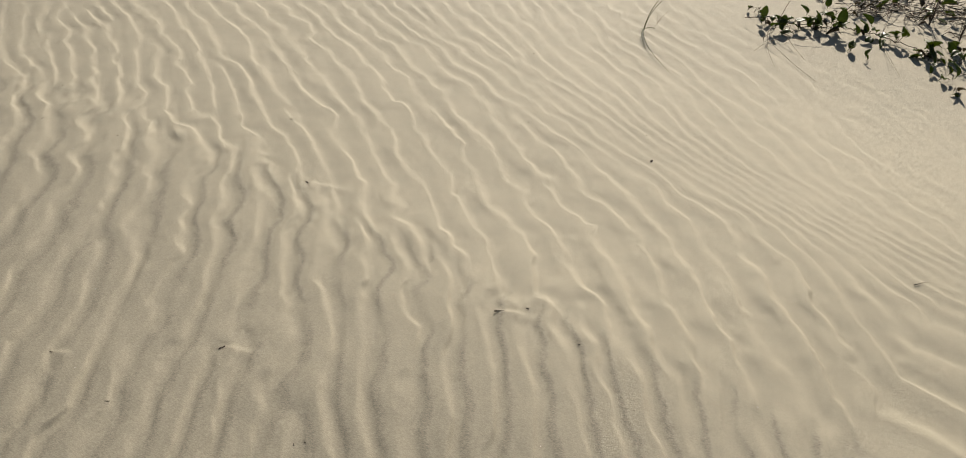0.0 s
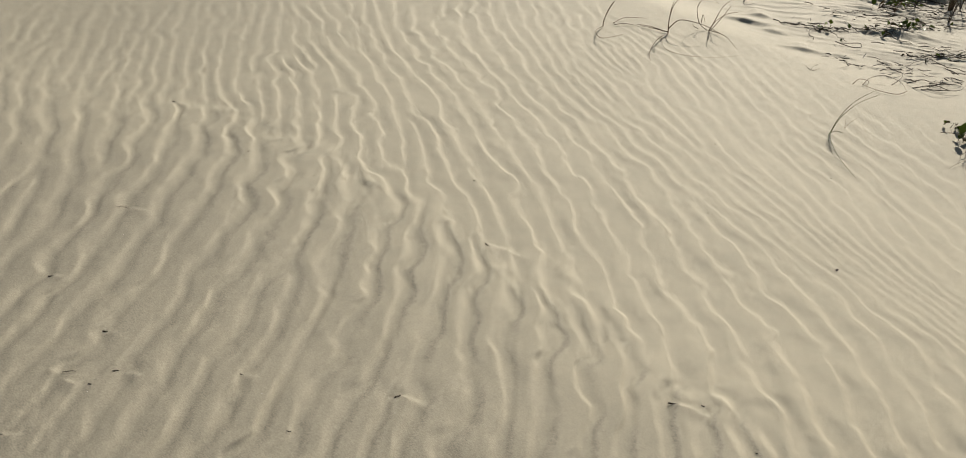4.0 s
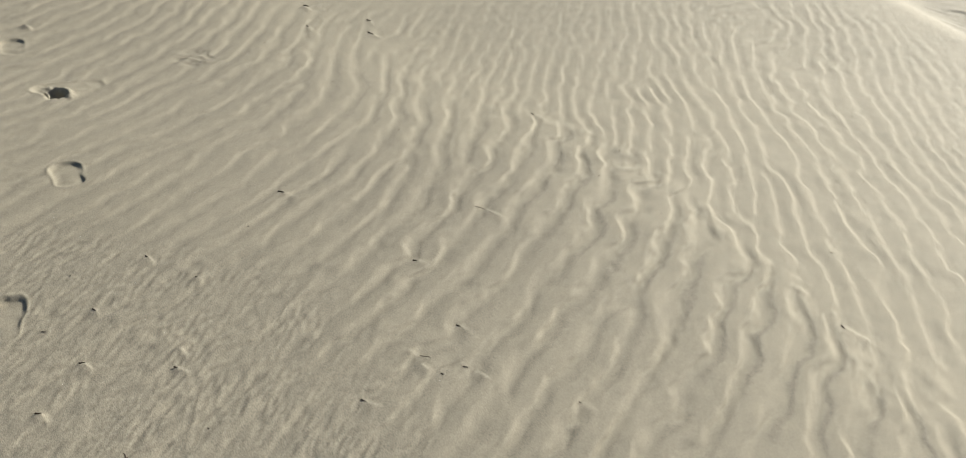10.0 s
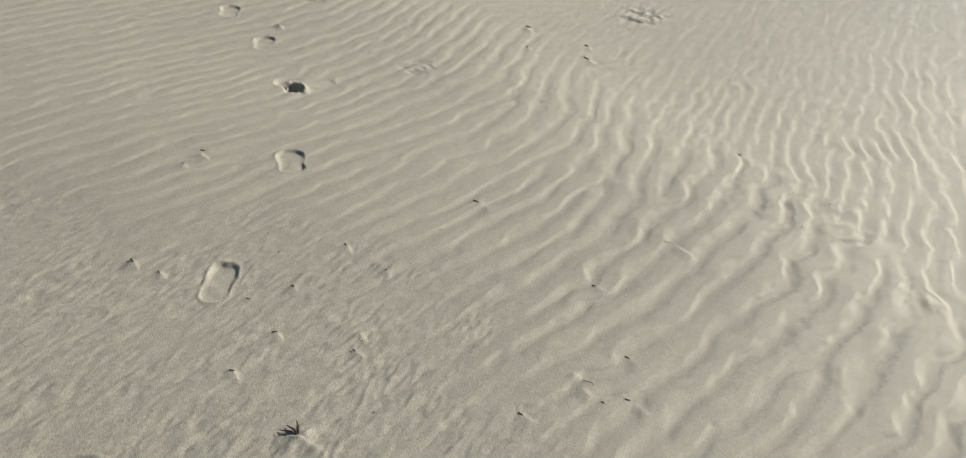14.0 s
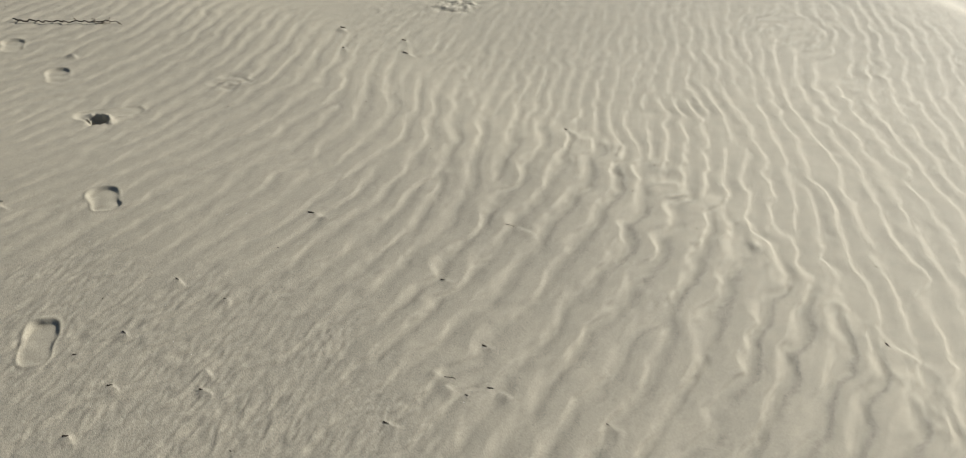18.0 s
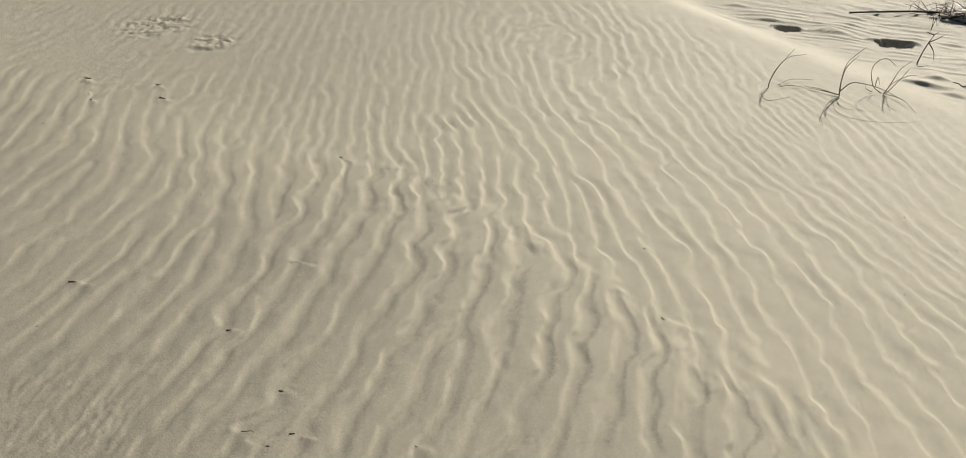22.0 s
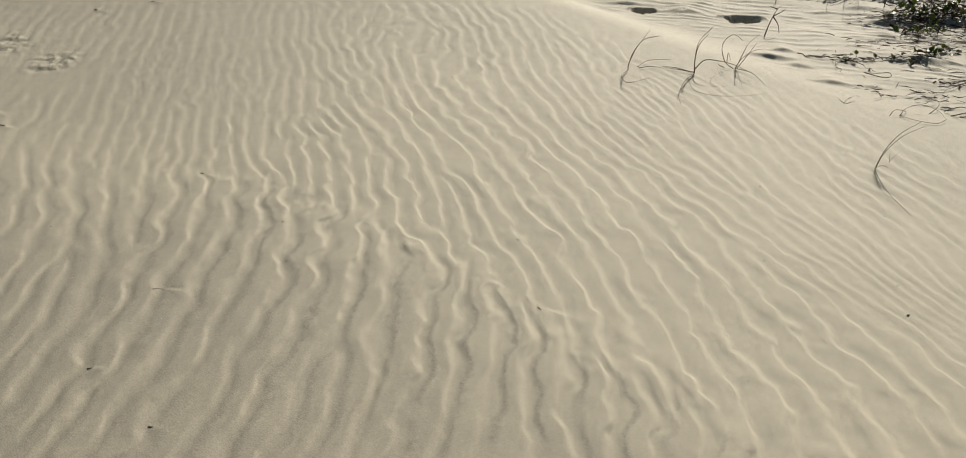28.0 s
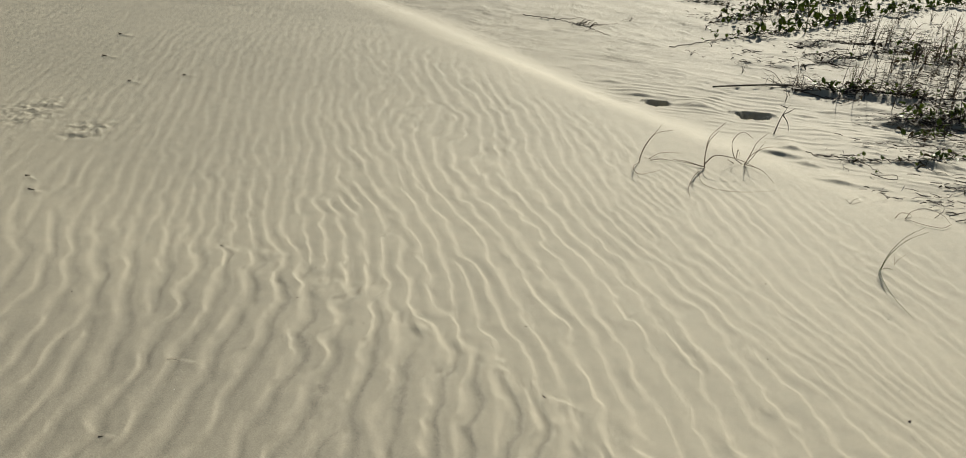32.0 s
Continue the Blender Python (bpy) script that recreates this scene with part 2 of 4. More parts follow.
def large_ripples(x, y):
    """Ripples near the walker; dark grains on their backs, with painted falloff of light."""
    turns = merged_turns(x, y, False)
    bold = smooth(-2.6, -1.5, x + 0.3 * noise2(x, y, 0.7, 56))
    rough = coarse_sand(x, y)
    fork, keep = junctions(x, y, 11, 16, (-3.9, 0.5, 0.9, 2.8), (0.4, 1.0))
    u, v = along(x, y, 8), along(x, y, 98)
    tear = np.exp(-(border(x, y) / 0.17) ** 2) * smooth(0.6, 0.0, x) * smooth(-2.1, -1.7, x)
    turns = turns + (0.26 + 0.2 * tear) * noise2(u, v, 0.19, 2) + (0.12 + 0.12 * tear) * noise2(u, v, 0.10, 4) + 0.06 * noise2(u, v, 0.05, 53) + 0.2 * noise2(x, y, 0.8, 12) + fork
    lee = 0.15 + 0.24 * smooth(-0.4, 0.3, noise2(u, v, 0.16, 54) + 0.5 * noise2(x, y, 0.4, 55))
    strong = np.clip(0.78 + 0.42 * noise2(u * 1.3, v * 0.8, 0.17, 51) + 0.22 * noise2(x, y, 0.4, 52), 0.3, 1.15)
    h = (0.0046 + 0.0042 * bold) * swell(turns, lee, 0.32) * strong * keep * (1 - 0.5 * rough)
    p = turns - np.floor(turns)
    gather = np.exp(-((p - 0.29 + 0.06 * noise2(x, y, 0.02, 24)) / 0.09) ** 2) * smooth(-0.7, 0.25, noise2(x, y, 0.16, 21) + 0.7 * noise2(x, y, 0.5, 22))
    crinkle = noise2(u * 3.2, v, 0.068, 6) + 0.6 * noise2(along(x, y, 20) * 2.8, along(x, y, 110), 0.034, 7)
    patch = smooth(-0.5, 0.5, noise2(x, y, 0.22, 8) + 0.5 * noise2(u * 2, v, 0.1, 66))
    h = h + (0.0029 * rough * (0.35 + 0.65 * patch) + 0.0004) * crinkle
    near = smooth(2.3, 1.2, y) * smooth(-2.2, -0.9, x)
    # Gathered grains, coarse sand darker in hollows; light falloff painted darker nearby and towards -x.
    grains_and_shade = gather * (0.36 + 0.2 * bold + 0.4 * near) * (1 - 0.3 * rough) + (0.16 + 0.46 * smooth(0.1, -0.9, border(x, y))) * (1 + 0.35 * smooth(-0.7, -2.0, x)) + 0.12 * near + rough * (0.22 + 0.24 * patch + 0.16 * np.clip(-crinkle, -0.5, 1))
    return h, np.clip(grains_and_shade, 0, 1)


def small_ripples(x, y):
    """Finer ripples up the dune, lower where they are drawn together."""
    plain, step = upper_turns(x, y), 0.002
    gap = step / np.hypot(upper_turns(x + step, y) - plain, upper_turns(x, y + step) - plain)
    base = merged_turns(x, y, True)
    fork, keep = junctions(x, y, 31, 54, (-5.5, 1.5, 2.7, 6.5), (0.35, 1.0))
    u, v = along(x, y, 16), along(x, y, 106)
    turns = base + 0.36 * noise2(u, v, 0.20, 2) + 0.20 * noise2(u, v, 0.09, 61) + 0.08 * noise2(u, v, 0.045, 62) + (0.7 - 0.5 * smooth(-1.9, -2.6, x)) * noise2(x, y, 0.9, 14) + fork
    lee = 0.15 + 0.19 * smooth(-0.3, 0.4, noise2(x, y, 0.18, 54))
    strong = np.clip(0.68 + 0.60 * noise2(u * 1.3, v * 0.8, 0.13, 51) + 0.30 * noise2(x, y, 0.40, 52), 0.18, 1.15)
    faint = 1 - 0.6 * smooth(3.0, 4.6, np.hypot(x, y)) * smooth(-1.3, -2.6, x)
    high = (0.060 + 0.030 * smooth(-0.4, 0.3, x) * smooth(2.3, 1.8, y)) * np.clip(gap, 0.02, 0.10)
    return high * swell(turns, lee, 0.5) * strong * keep * faint * (1 - 0.72 * smooth(0.7, 1.7, x) * smooth(1.6, 2.4, y))


def low_ripples(x, y):
    """Broken ripples on the low ground beyond the brink."""
    warp = 0.20 * noise2(x, y, 0.55, 1) + 0.17 * noise2(x, y, 0.24, 2) + 0.10 * noise2(x, y, 0.11, 4)
    fork, keep = junctions(x, y, 41, 40, (-3.5, 4.5, 5.0, 12.0), (0.5, 1.2))
    turns = along(x, y, 84) / 0.105 + 2.0 * warp + 1.8 * noise2(x, y, 1.2, 18) + fork
    h = 0.0155 * saw(-turns, 0.24) * keep * np.clip(0.42 + 0.6 * noise2(x, y, 0.5, 19) + 0.7 * noise2(x, y, 0.17, 20), 0.06, 1.3)
    return h + 0.010 * noise2(x, y, 0.3, 58) + 0.012 * noise2(x, y, 0.9, 59)


def ripples(x, y):
    """Height of all ripples, and the sand's dark tone: grains and painted shade."""
    h, grains_and_shade = np.zeros_like(x), np.zeros_like(x)
    near = np.hypot(x, y) < 30
    edge = border(x, y)
    soft = 0.35 * smooth(-1.9, -2.6, x)
    small = smooth(-0.06 - soft, 0.08 + soft, edge)
    s, q = crest_frame(x, y)
    beyond = smooth(-0.1, 0.7, q + 0.15 * noise2(x, y, 0.8, 17)) * smooth(-1.6, -0.4, s + 0.8 * q + 0.3 * noise2(x, y, 0.6, 27))
    bare = smooth(-0.55, -0.1, q) * (1 - smooth(0.15, 0.6, q))
    i = np.nonzero(near & (small < 1))[0]
    large, grains_and_shade[i] = large_ripples(x[i], y[i])
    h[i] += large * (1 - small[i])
    # Finer sand painted darker towards -x, where less light comes back.
    grains_and_shade = grains_and_shade * (1 - small) + small * (0.08 + 0.30 * smooth(-1.2, -2.8, x))
    grains_and_shade *= smooth(0.8, 1.15, np.hypot((x - 0.99) / 0.13, (y - 1.13) / 0.15))  # clean sand pushed up by a step
    i = np.nonzero(near & (small > 0) & (beyond < 1))[0]
    h[i] += small_ripples(x[i], y[i]) * small[i]
    h *= (1 - beyond) * (1 - 0.75 * bare)
    i = np.nonzero(near & (beyond > 0))[0]
    # Low ground painted darker in place of weaker light there.
    grains_and_shade[i] += 0.34 * beyond[i] * (1 - smooth(12, 25, y[i]))
    h[i] += low_ripples(x[i], y[i]) * beyond[i] * (0.4 + 0.6 * smooth(0.5, 1.7, q[i]))
    i = np.nonzero(abs(edge) < 0.3)[0]
    torn = np.exp(-(edge[i] / 0.08) ** 2) * smooth(-2.4, -2.1, x[i]) * smooth(0.4, 0.0, x[i]) * smooth(-0.3, 0.3, noise2(x[i], y[i], 0.2, 16))
    h[i] += 0.0030 * torn * noise2(along(x[i], y[i], 20), along(x[i], y[i], 110) / 1.8, 0.035, 10)
    ahead = smooth(-1.1, -0.5, y)
    return h * smooth(30, 12, np.hypot(x, y)) * ahead, grains_and_shade * smooth(28, 8, np.hypot(x, y))


FOOTPRINTS = [  # x, y, heading, length, width, depth
    (-1.885, 0.125, 88, 0.19, 0.10, 0.009), (-2.348, 0.722, 140, 0.185, 0.088, 0.012), (-2.878, 1.25, 156, 0.165, 0.10, 0.012),
    (-3.50, 1.67, 242, 0.25, 0.10, 0.007), (-4.015, 1.75, 150, 0.18, 0.10, 0.012), (-4.51, 1.815, 150, 0.19, 0.10, 0.013)]
PITS = [(-3.465, 1.60, 0.062, 0.045), (-0.345, 6.31, 0.11, 0.05), (0.36, 6.23, 0.155, 0.055)]  # x, y, half width, depth
LEDGES = [(0.45, 5.26, 0.17, 0.026), (0.54, 5.45, 0.08, 0.026), (0.61, 5.14, 0.09, 0.02), (0.74, 4.86, 0.12, 0.02), (0.95, 4.85, 0.1, 0.014), (0.74, 7.94, 0.13, 0.022), (-0.06, 6.34, 0.11, 0.022), (-0.5, 6.5, 0.16, 0.014),
          (1.25, 5.0, 0.2, 0.012), (1.1, 4.75, 0.15, 0.007), (1.25, 4.6, 0.2, 0.007), (0.30, 8.05, 0.12, 0.008), (0.95, 7.12, 0.2, 0.045), (1.3, 7.2, 0.18, 0.04), (1.6, 7.25, 0.2, 0.03), (1.32, 6.83, 0.2, 0.02),
          (1.45, 6.48, 0.2, 0.04), (1.8, 6.6, 0.3, 0.05), (1.4, 5.5, 0.25, 0.022), (-0.55, 5.95, 0.12, 0.005), (0.6, 9.15, 0.4, 0.02), (1.25, 8.4, 0.25, 0.028), (1.7, 8.8, 0.3, 0.025), (2.0, 8.5, 0.25, 0.03), (1.2, 9.1, 0.3, 0.03), (1.9, 9.45, 0.3, 0.03),
          (0.35, 9.8, 0.3, 0.03), (-0.35, 6.45, 0.2, 0.006), (-0.9, 7.6, 0.25, 0.008), (-0.6, 8.3, 0.2, 0.008), (-0.2, 7.3, 0.2, 0.006)]
TAILS = [  # x, y, heading, length, height: sand drifted behind a bit of wood
    (0.045, 1.62, -8, 0.14, 0.0065), (-0.625, 1.445, -6, 0.115, 0.0065), (-0.55, 2.2, -14, 0.15, 0.006), (-1.435, 1.46, -4, 0.07, 0.004), (-2, 2.81, -10, 0.1, 0.0054), (-1.725, 2.03, 0, 0.1, 0.0054), (-1.715, 1.63, 10, 0.06, 0.0054),
    (-2.125, 1.15, -20, 0.05, 0.0068), (-2.285, 1.644, 16, 0.075, 0.0075), (-3.08, 3.04, 0, 0.08, 0.0081), (-1.69, 0.6, -60, 0.07, 0.0189), (-1.68, 0.6, 30, 0.08, 0.0081), (-1.03, 1.41, -5, 0.06, 0.004), (-3.08, 1, 12, 0.07, 0.0121),
    (-4.2, 1.93, -4, 0.07, 0.027), (-3.6, 3.1, -10, 0.09, 0.0108), (-2.22, 0.88, -4, 0.055, 0.0095), (-2.57, 0.56, 4, 0.06, 0.0095), (-2.48, 0.6, 12, 0.055, 0.0095), (-4.28, 5.48, -4, 0.16, 0.0135),
    (-4.08, 5, 4, 0.14, 0.0135), (-3.37, 4.82, 12, 0.12, 0.0108), (-3.63, 4.61, -4, 0.14, 0.0108), (-3.22, 3.18, -20, 0.09, 0.0081), (-3.38, 2.9, -20, 0.08, 0.0081), (-3.04, 0.92, -4, 0.055, 0.0095), (-2.06, 0.74, 4, 0.055, 0.0095),
    (-1.88, 0.87, 12, 0.055, 0.0095), (-2.31, 1.12, -4, 0.055, 0.0095), (-1.985, 0.58, 4, 0.055, 0.0095), (-1.45, 1.07, 12, 0.055, 0.007), (-1.93, 0.92, -4, 0.055, 0.0095), (-1.48, 1.28, 12, 0.06, 0.007),
    (-1.42, 1.26, -4, 0.055, 0.007), (-1.3, 1.33, 4, 0.055, 0.007)]


def marks(x, y):
    """Footprints, pits, small ledges and drift tails."""
    z, wiped = 0 * x, 1 + 0 * x
    for cx, cy, heading, length, width, depth in FOOTPRINTS:
        near = (abs(x - cx) < 0.4) & (abs(y - cy) < 0.4)
        px, py = x[near] - cx, y[near] - cy
        u = along(px, py, heading) / (length / 2)
        v = along(px, py, heading + 90) / (width / 2)
        waist = 1 - 0.16 * np.exp(-((u + 0.25) / 0.35) ** 2) + 0.08 * noise2(px, py, 0.06, cx)
        r = (np.abs(u) ** 3.2 + np.abs(v / waist) ** 2.8) ** (1 / 3) + 0.05 * noise2(px, py, 0.035, cx + 2)
        sole = depth * (0.22 + 0.78 * smooth(-0.3, 0.9, u)) * (1 - smooth(0.70 + 0.15 * smooth(0, 0.8, u), 1.05, r))
        rim = (0.0016 + depth * 0.10) * np.exp(-((r - 1.09) / 0.07) ** 2)
        z[near] += rim - sole * (0.72 + 0.28 * np.clip(v, -1, 1)) + 0.003 * noise2(px, py, 0.05, cx + 5) * (r < 1)
        wiped[near] *= 1 - 0.9 * (1 - smooth(0.95, 1.25, r))
    for cx, cy, half, depth in PITS:
        u, v = (x - cx) / half, (y - cy) / (half * 0.75)
        r = np.hypot(u, v * np.where(v > 0, 1.15, 0.8)) + 0.28 * noise2(x, y, 0.5 * half, 30) + 0.18 * noise2(x, y, 0.2 * half, 31)
        z -= depth * (1 - smooth(0.35, 0.85, r)) * np.where(v > 0, 1.0, 1 - 0.3 * v * v)
        z += depth * 0.35 * np.exp(-((r - 1.0) / 0.25) ** 2) * smooth(-0.2, 0.6, v)
    for cx, cy, half, height in LEDGES:
        u = (x - cx) / half
        v = (y - cy) / 0.06 + 0.5 * noise2(x, y, 0.13, 33)
        z += height * np.exp(-(u ** 2) * 1.4) * np.where(v < 0, np.exp(-(v / 0.5) ** 2), np.exp(-(v / 3.0) ** 2))
    for cx, cy, heading, length, height in TAILS:
        near = (abs(x - cx) < length + 0.06) & (abs(y - cy) < length + 0.06)
        px, py = x[near] - cx, y[near] - cy
        u, v = along(px, py, heading) / length, along(px, py, heading + 90)
        v = v + 0.012 * u * u
        thin = np.where(v * math.cos(radians(heading)) > 0, 0.007, 0.026)
        z[near] += 0.46 * height * np.exp(-(v / thin) ** 2) * smooth(-0.10, 0.04, u) * smooth(1.0, 0.35, u)
    for cx, cy, half in ((-3.84, 3.94, 0.26), (-3.36, 3.80, 0.17), (-3.42, 2.23, 0.11)):  # scuffed patches
        r = np.hypot(x - cx, (y - cy) * 0.8) / half
        z += 0.010 * (1 - smooth(0.4, 1.0, r)) * (noise2(along(x, y, 30) * 0.75 + 0.06 * noise2(x, y, 0.12, 42), along(x, y, 120) * 1.2 + 0.06 * noise2(x, y, 0.12, 41), 0.06, 40) + 0.5 * noise2(x, y, 0.03, 43))
    trod = np.hypot((x - 0.99) / 0.13, (y - 1.13) / 0.15) + 0.06 * noise2(x, y, 0.05, 65)
    z += 0.013 * (1 - smooth(0.82, 1.12, trod)) + 0.003 * np.exp(-((trod - 0.85) / 0.14) ** 2)
    wiped = wiped * (1 - 0.85 * (1 - smooth(1.1, 1.4, trod)))
    z += 0.010 * np.exp(-((x + 1.69) ** 2 + (y - 0.615) ** 2) / 0.022 ** 2)
    return z, wiped


def ground_height(x, y):
    x, y = np.atleast_1d(np.asarray(x, float)), np.atleast_1d(np.asarray(y, float))
    small, _ = ripples(x, y)
    z, wiped = marks(x, y)
    return dune(x, y) + small * wiped + z


def ground_z(x, y):
    return float(ground_height([x], [y])[0])


def build_ground():
    """One sheet of sand: rings round the place where the walker stands, close together where it is seen from near."""
    fine = np.linspace(-88, 39, 1480)
    coarse = np.linspace(39, 272, 70)[1:-1]
    turn = np.radians(np.r_[fine, coarse])
    rings = [0.3]
    while rings[-1] < 13:
        r = rings[-1]
        rings.append(r + (0.03 if r < 1.25 else max(0.0048, 0.0017 * r ** 1.12) if r < 7 else 0.0042 * r))
    while rings[-1] < 900:
        rings.append(rings[-1] * 1.12)
    r, a = np.meshgrid(np.array(rings), turn, indexing="ij")
    x, y = -0.25 + r * np.sin(a), -0.15 + r * np.cos(a)
    shape, n = x.shape, x.shape[1]
    x, y = x.ravel(), y.ravel()
    small, grains_and_shade = ripples(x, y)
    extra, wiped = marks(x, y)
    z = dune(x, y) + small * wiped + extra
    verts = np.r_[np.stack([x, y, z], -1), [[-0.25, -0.15, dune(np.array([-0.25]), np.array([-0.15]))[0]]]]
    index = np.arange(len(x)).reshape(shape)
    here, there = index[:-1], index[1:]
    quads = np.stack([here, there, np.roll(there, -1, 1), np.roll(here, -1, 1)], -1).reshape(-1, 4)[:, ::-1]
    first = index[0]
    fan = np.stack([np.full(n, len(x)), np.roll(first, -1), first], -1)
    me = bpy.data.meshes.new("ground")
    me.vertices.add(len(verts))
    me.vertices.foreach_set("co", verts.ravel())
    me.loops.add(quads.size + fan.size)
    me.loops.foreach_set("vertex_index", np.r_[quads.ravel(), fan.ravel()])
    me.polygons.add(len(quads) + len(fan))
    starts = np.r_[np.arange(len(quads)) * 4, quads.size + np.arange(len(fan)) * 3]
    me.polygons.foreach_set("loop_start", starts)
    me.update(calc_edges=True)
    me.polygons.foreach_set("use_smooth", np.ones(len(starts), bool))
    # Carries dark grains and painted shade to the sand's colour.
    grains = me.attributes.new("dark_grains_and_shade", "FLOAT", "POINT")
    grains.data.foreach_set("value", np.r_[grains_and_shade * (0.75 + 0.25 * wiped), 0.6].astype(np.float32))
    me.materials.append(SAND)
    return tagged(new("ground", me), "pale wind-rippled dry dune sand with scattered footprints", "sand", kind="structure")


build_ground()


# ---- plants and small things ----
RND = random.Random(7)


GX, GY = np.arange(-6.0, 4.5, 0.02), np.arange(-0.5, 13.6, 0.02)
SHEET = dune(*[g.ravel() for g in np.meshgrid(GX, GY)])
SHEET = (SHEET + marks(*[g.ravel() for g in np.meshgrid(GX, GY)])[0]).reshape(len(GY), len(GX))


def base_z(x, y):
    """Height of the sand without its ripples."""
    u, v = (np.atleast_1d(np.asarray(x, float)) + 6.0) / 0.02, (np.atleast_1d(np.asarray(y, float)) + 0.5) / 0.02
    i, j = np.clip(u.astype(int), 0, len(GX) - 2), np.clip(v.astype(int), 0, len(GY) - 2)
    u, v = np.clip(u - i, 0, 1), np.clip(v - j, 0, 1)
    return (SHEET[j, i] * (1 - u) + SHEET[j, i + 1] * u) * (1 - v) + (SHEET[j + 1, i] * (1 - u) + SHEET[j + 1, i + 1] * u) * v


def thing(name, x, y, label, category, group="", z=None):
    ob = new(name)
    ob.location = (x, y, float(base_z(x, y)[0]) if z is None else z)
    ob.empty_display_size = 0.05
    return tagged(ob, label, category, group)


def part(name, me, parent, label="", m=None):
    """Links a mesh as one part under a thing, in the thing's own space."""
    ob = new(name, me)
    ob.parent = parent
    if m is not None:
        ob.matrix_basis = m
    return tagged(ob, label)


def mesh_from(name, verts, faces, mat, soft=True):
    me = bpy.data.meshes.new(name)
    me.from_pydata([tuple(v) for v in verts], [], faces)
    me.materials.append(mat)
    if soft:
        me.polygons.foreach_set("use_smooth", np.ones(len(me.polygons), bool))
    me.update()
    return me


def bent(points, count):
    """Points along a smooth curve through the given ones."""
    pts = [Vector(p) for p in points]
    pts = [pts[0] * 2 - pts[1], *pts, pts[-1] * 2 - pts[-2]]
    out = []
    for n in range(count + 1):
        f = n / count * (len(pts) - 3)
        k = min(int(f), len(pts) - 4)
        t = f - k
        a, b, c, d = pts[k:k + 4]
        out.append(0.5 * (2 * b + (c - a) * t + (2 * a - 5 * b + 4 * c - d) * t * t + (3 * b - a - 3 * c + d) * t ** 3))
    return out


def tube(name, points, radius, tip, mat, sides=5, wobble=0.0):
    """A round stem along points, tapering from radius to tip, with knots of wobble."""
    verts, faces = [], []
    for n, p in enumerate(points):
        way = (points[min(n + 1, len(points) - 1)] - points[max(n - 1, 0)]).normalized()
        side = way.cross(Vector((0, 0, 1)))
        side = side.normalized() if side.length > 0.05 else Vector((1, 0, 0))
        up = side.cross(way)
        r = (radius + (tip - radius) * n / (len(points) - 1)) * (1 + wobble * RND.uniform(-1, 1))
        for k in range(sides):
            a = 2 * math.pi * k / sides
            verts.append(p + side * (r * math.cos(a)) + up * (r * math.sin(a)))
    for n in range(len(points) - 1):
        for k in range(sides):
            faces.append((n * sides + k, n * sides + (k + 1) % sides, (n + 1) * sides + (k + 1) % sides, (n + 1) * sides + k))
    faces += [tuple(range(sides))[::-1], tuple(range((len(points) - 1) * sides, len(points) * sides))]
    return mesh_from(name, verts, faces, mat)


def leaf_mesh(fold, droop, stalk, slim, mat, seed):
    """A fleshy oval leaf, notched at its tip, folded along its rib, on a bent stalk; 1 unit long."""
    rnd = random.Random(seed)
    verts, faces, rows, cols = [], [], 8, 4
    for side in (0.012, -0.012):
        for i in range(rows + 1):
            t = i / rows
            half = slim * 0.5 * math.sin(math.pi * min(1, 0.04 + 0.93 * t) ** 0.8) ** 0.75
            for j in range(-cols // 2, cols // 2 + 1):
                s = j / (cols / 2)
                notch = 0.08 * (t ** 6) * (1 - abs(s))
                x = s * half * math.cos(fold)
                z = abs(s) * half * math.sin(fold) - droop * t * t + 0.02 * math.sin(5 * t + seed) + side + rnd.uniform(-0.008, 0.008)
                verts.append((x, stalk * 0.75 + (t - notch) * math.cos(droop * 0.5), z + stalk * 0.6))
    per = (rows + 1) * (cols + 1)
    for i in range(rows):
        for j in range(cols):
            a = i * (cols + 1) + j
            quad = (a, a + 1, a + cols + 2, a + cols + 1)
            faces += [quad, tuple(v + per for v in quad[::-1])]
    rim = [j for j in range(cols + 1)] + [i * (cols + 1) + cols for i in range(1, rows + 1)]
    rim += [rows * (cols + 1) + j for j in range(cols - 1, -1, -1)] + [i * (cols + 1) for i in range(rows - 1, 0, -1)]
    for a, b in zip(rim, rim[1:] + rim[:1]):
        faces.append((b, a, a + per, b + per))
    start = len(verts)
    for n, (y, z) in enumerate(((0, 0), (stalk * 0.25, stalk * 0.38), (stalk * 0.78, stalk * 0.6))):
        for k in range(4):
            a = math.pi / 2 * k
            verts.append((0.028 * math.cos(a), y, z + 0.028 * math.sin(a)))
        if n:
            for k in range(4):
                b = start + (n - 1) * 4
                faces.append((b + k, b + (k + 1) % 4, b + 4 + (k + 1) % 4, b + 4 + k))
    return mesh_from("leaf", verts, faces, mat)


LEAVES = [leaf_mesh(f, d, s, w, LEAF, n) for n, (f, d, s, w) in enumerate(
    ((0.35, 0.2, 0.3, 0.75), (0.7, 0.35, 0.2, 0.8), (0.15, 0.1, 0.4, 0.7), (0.95, 0.3, 0.25, 0.85), (0.5, 0.6, 0.35, 0.7)))]
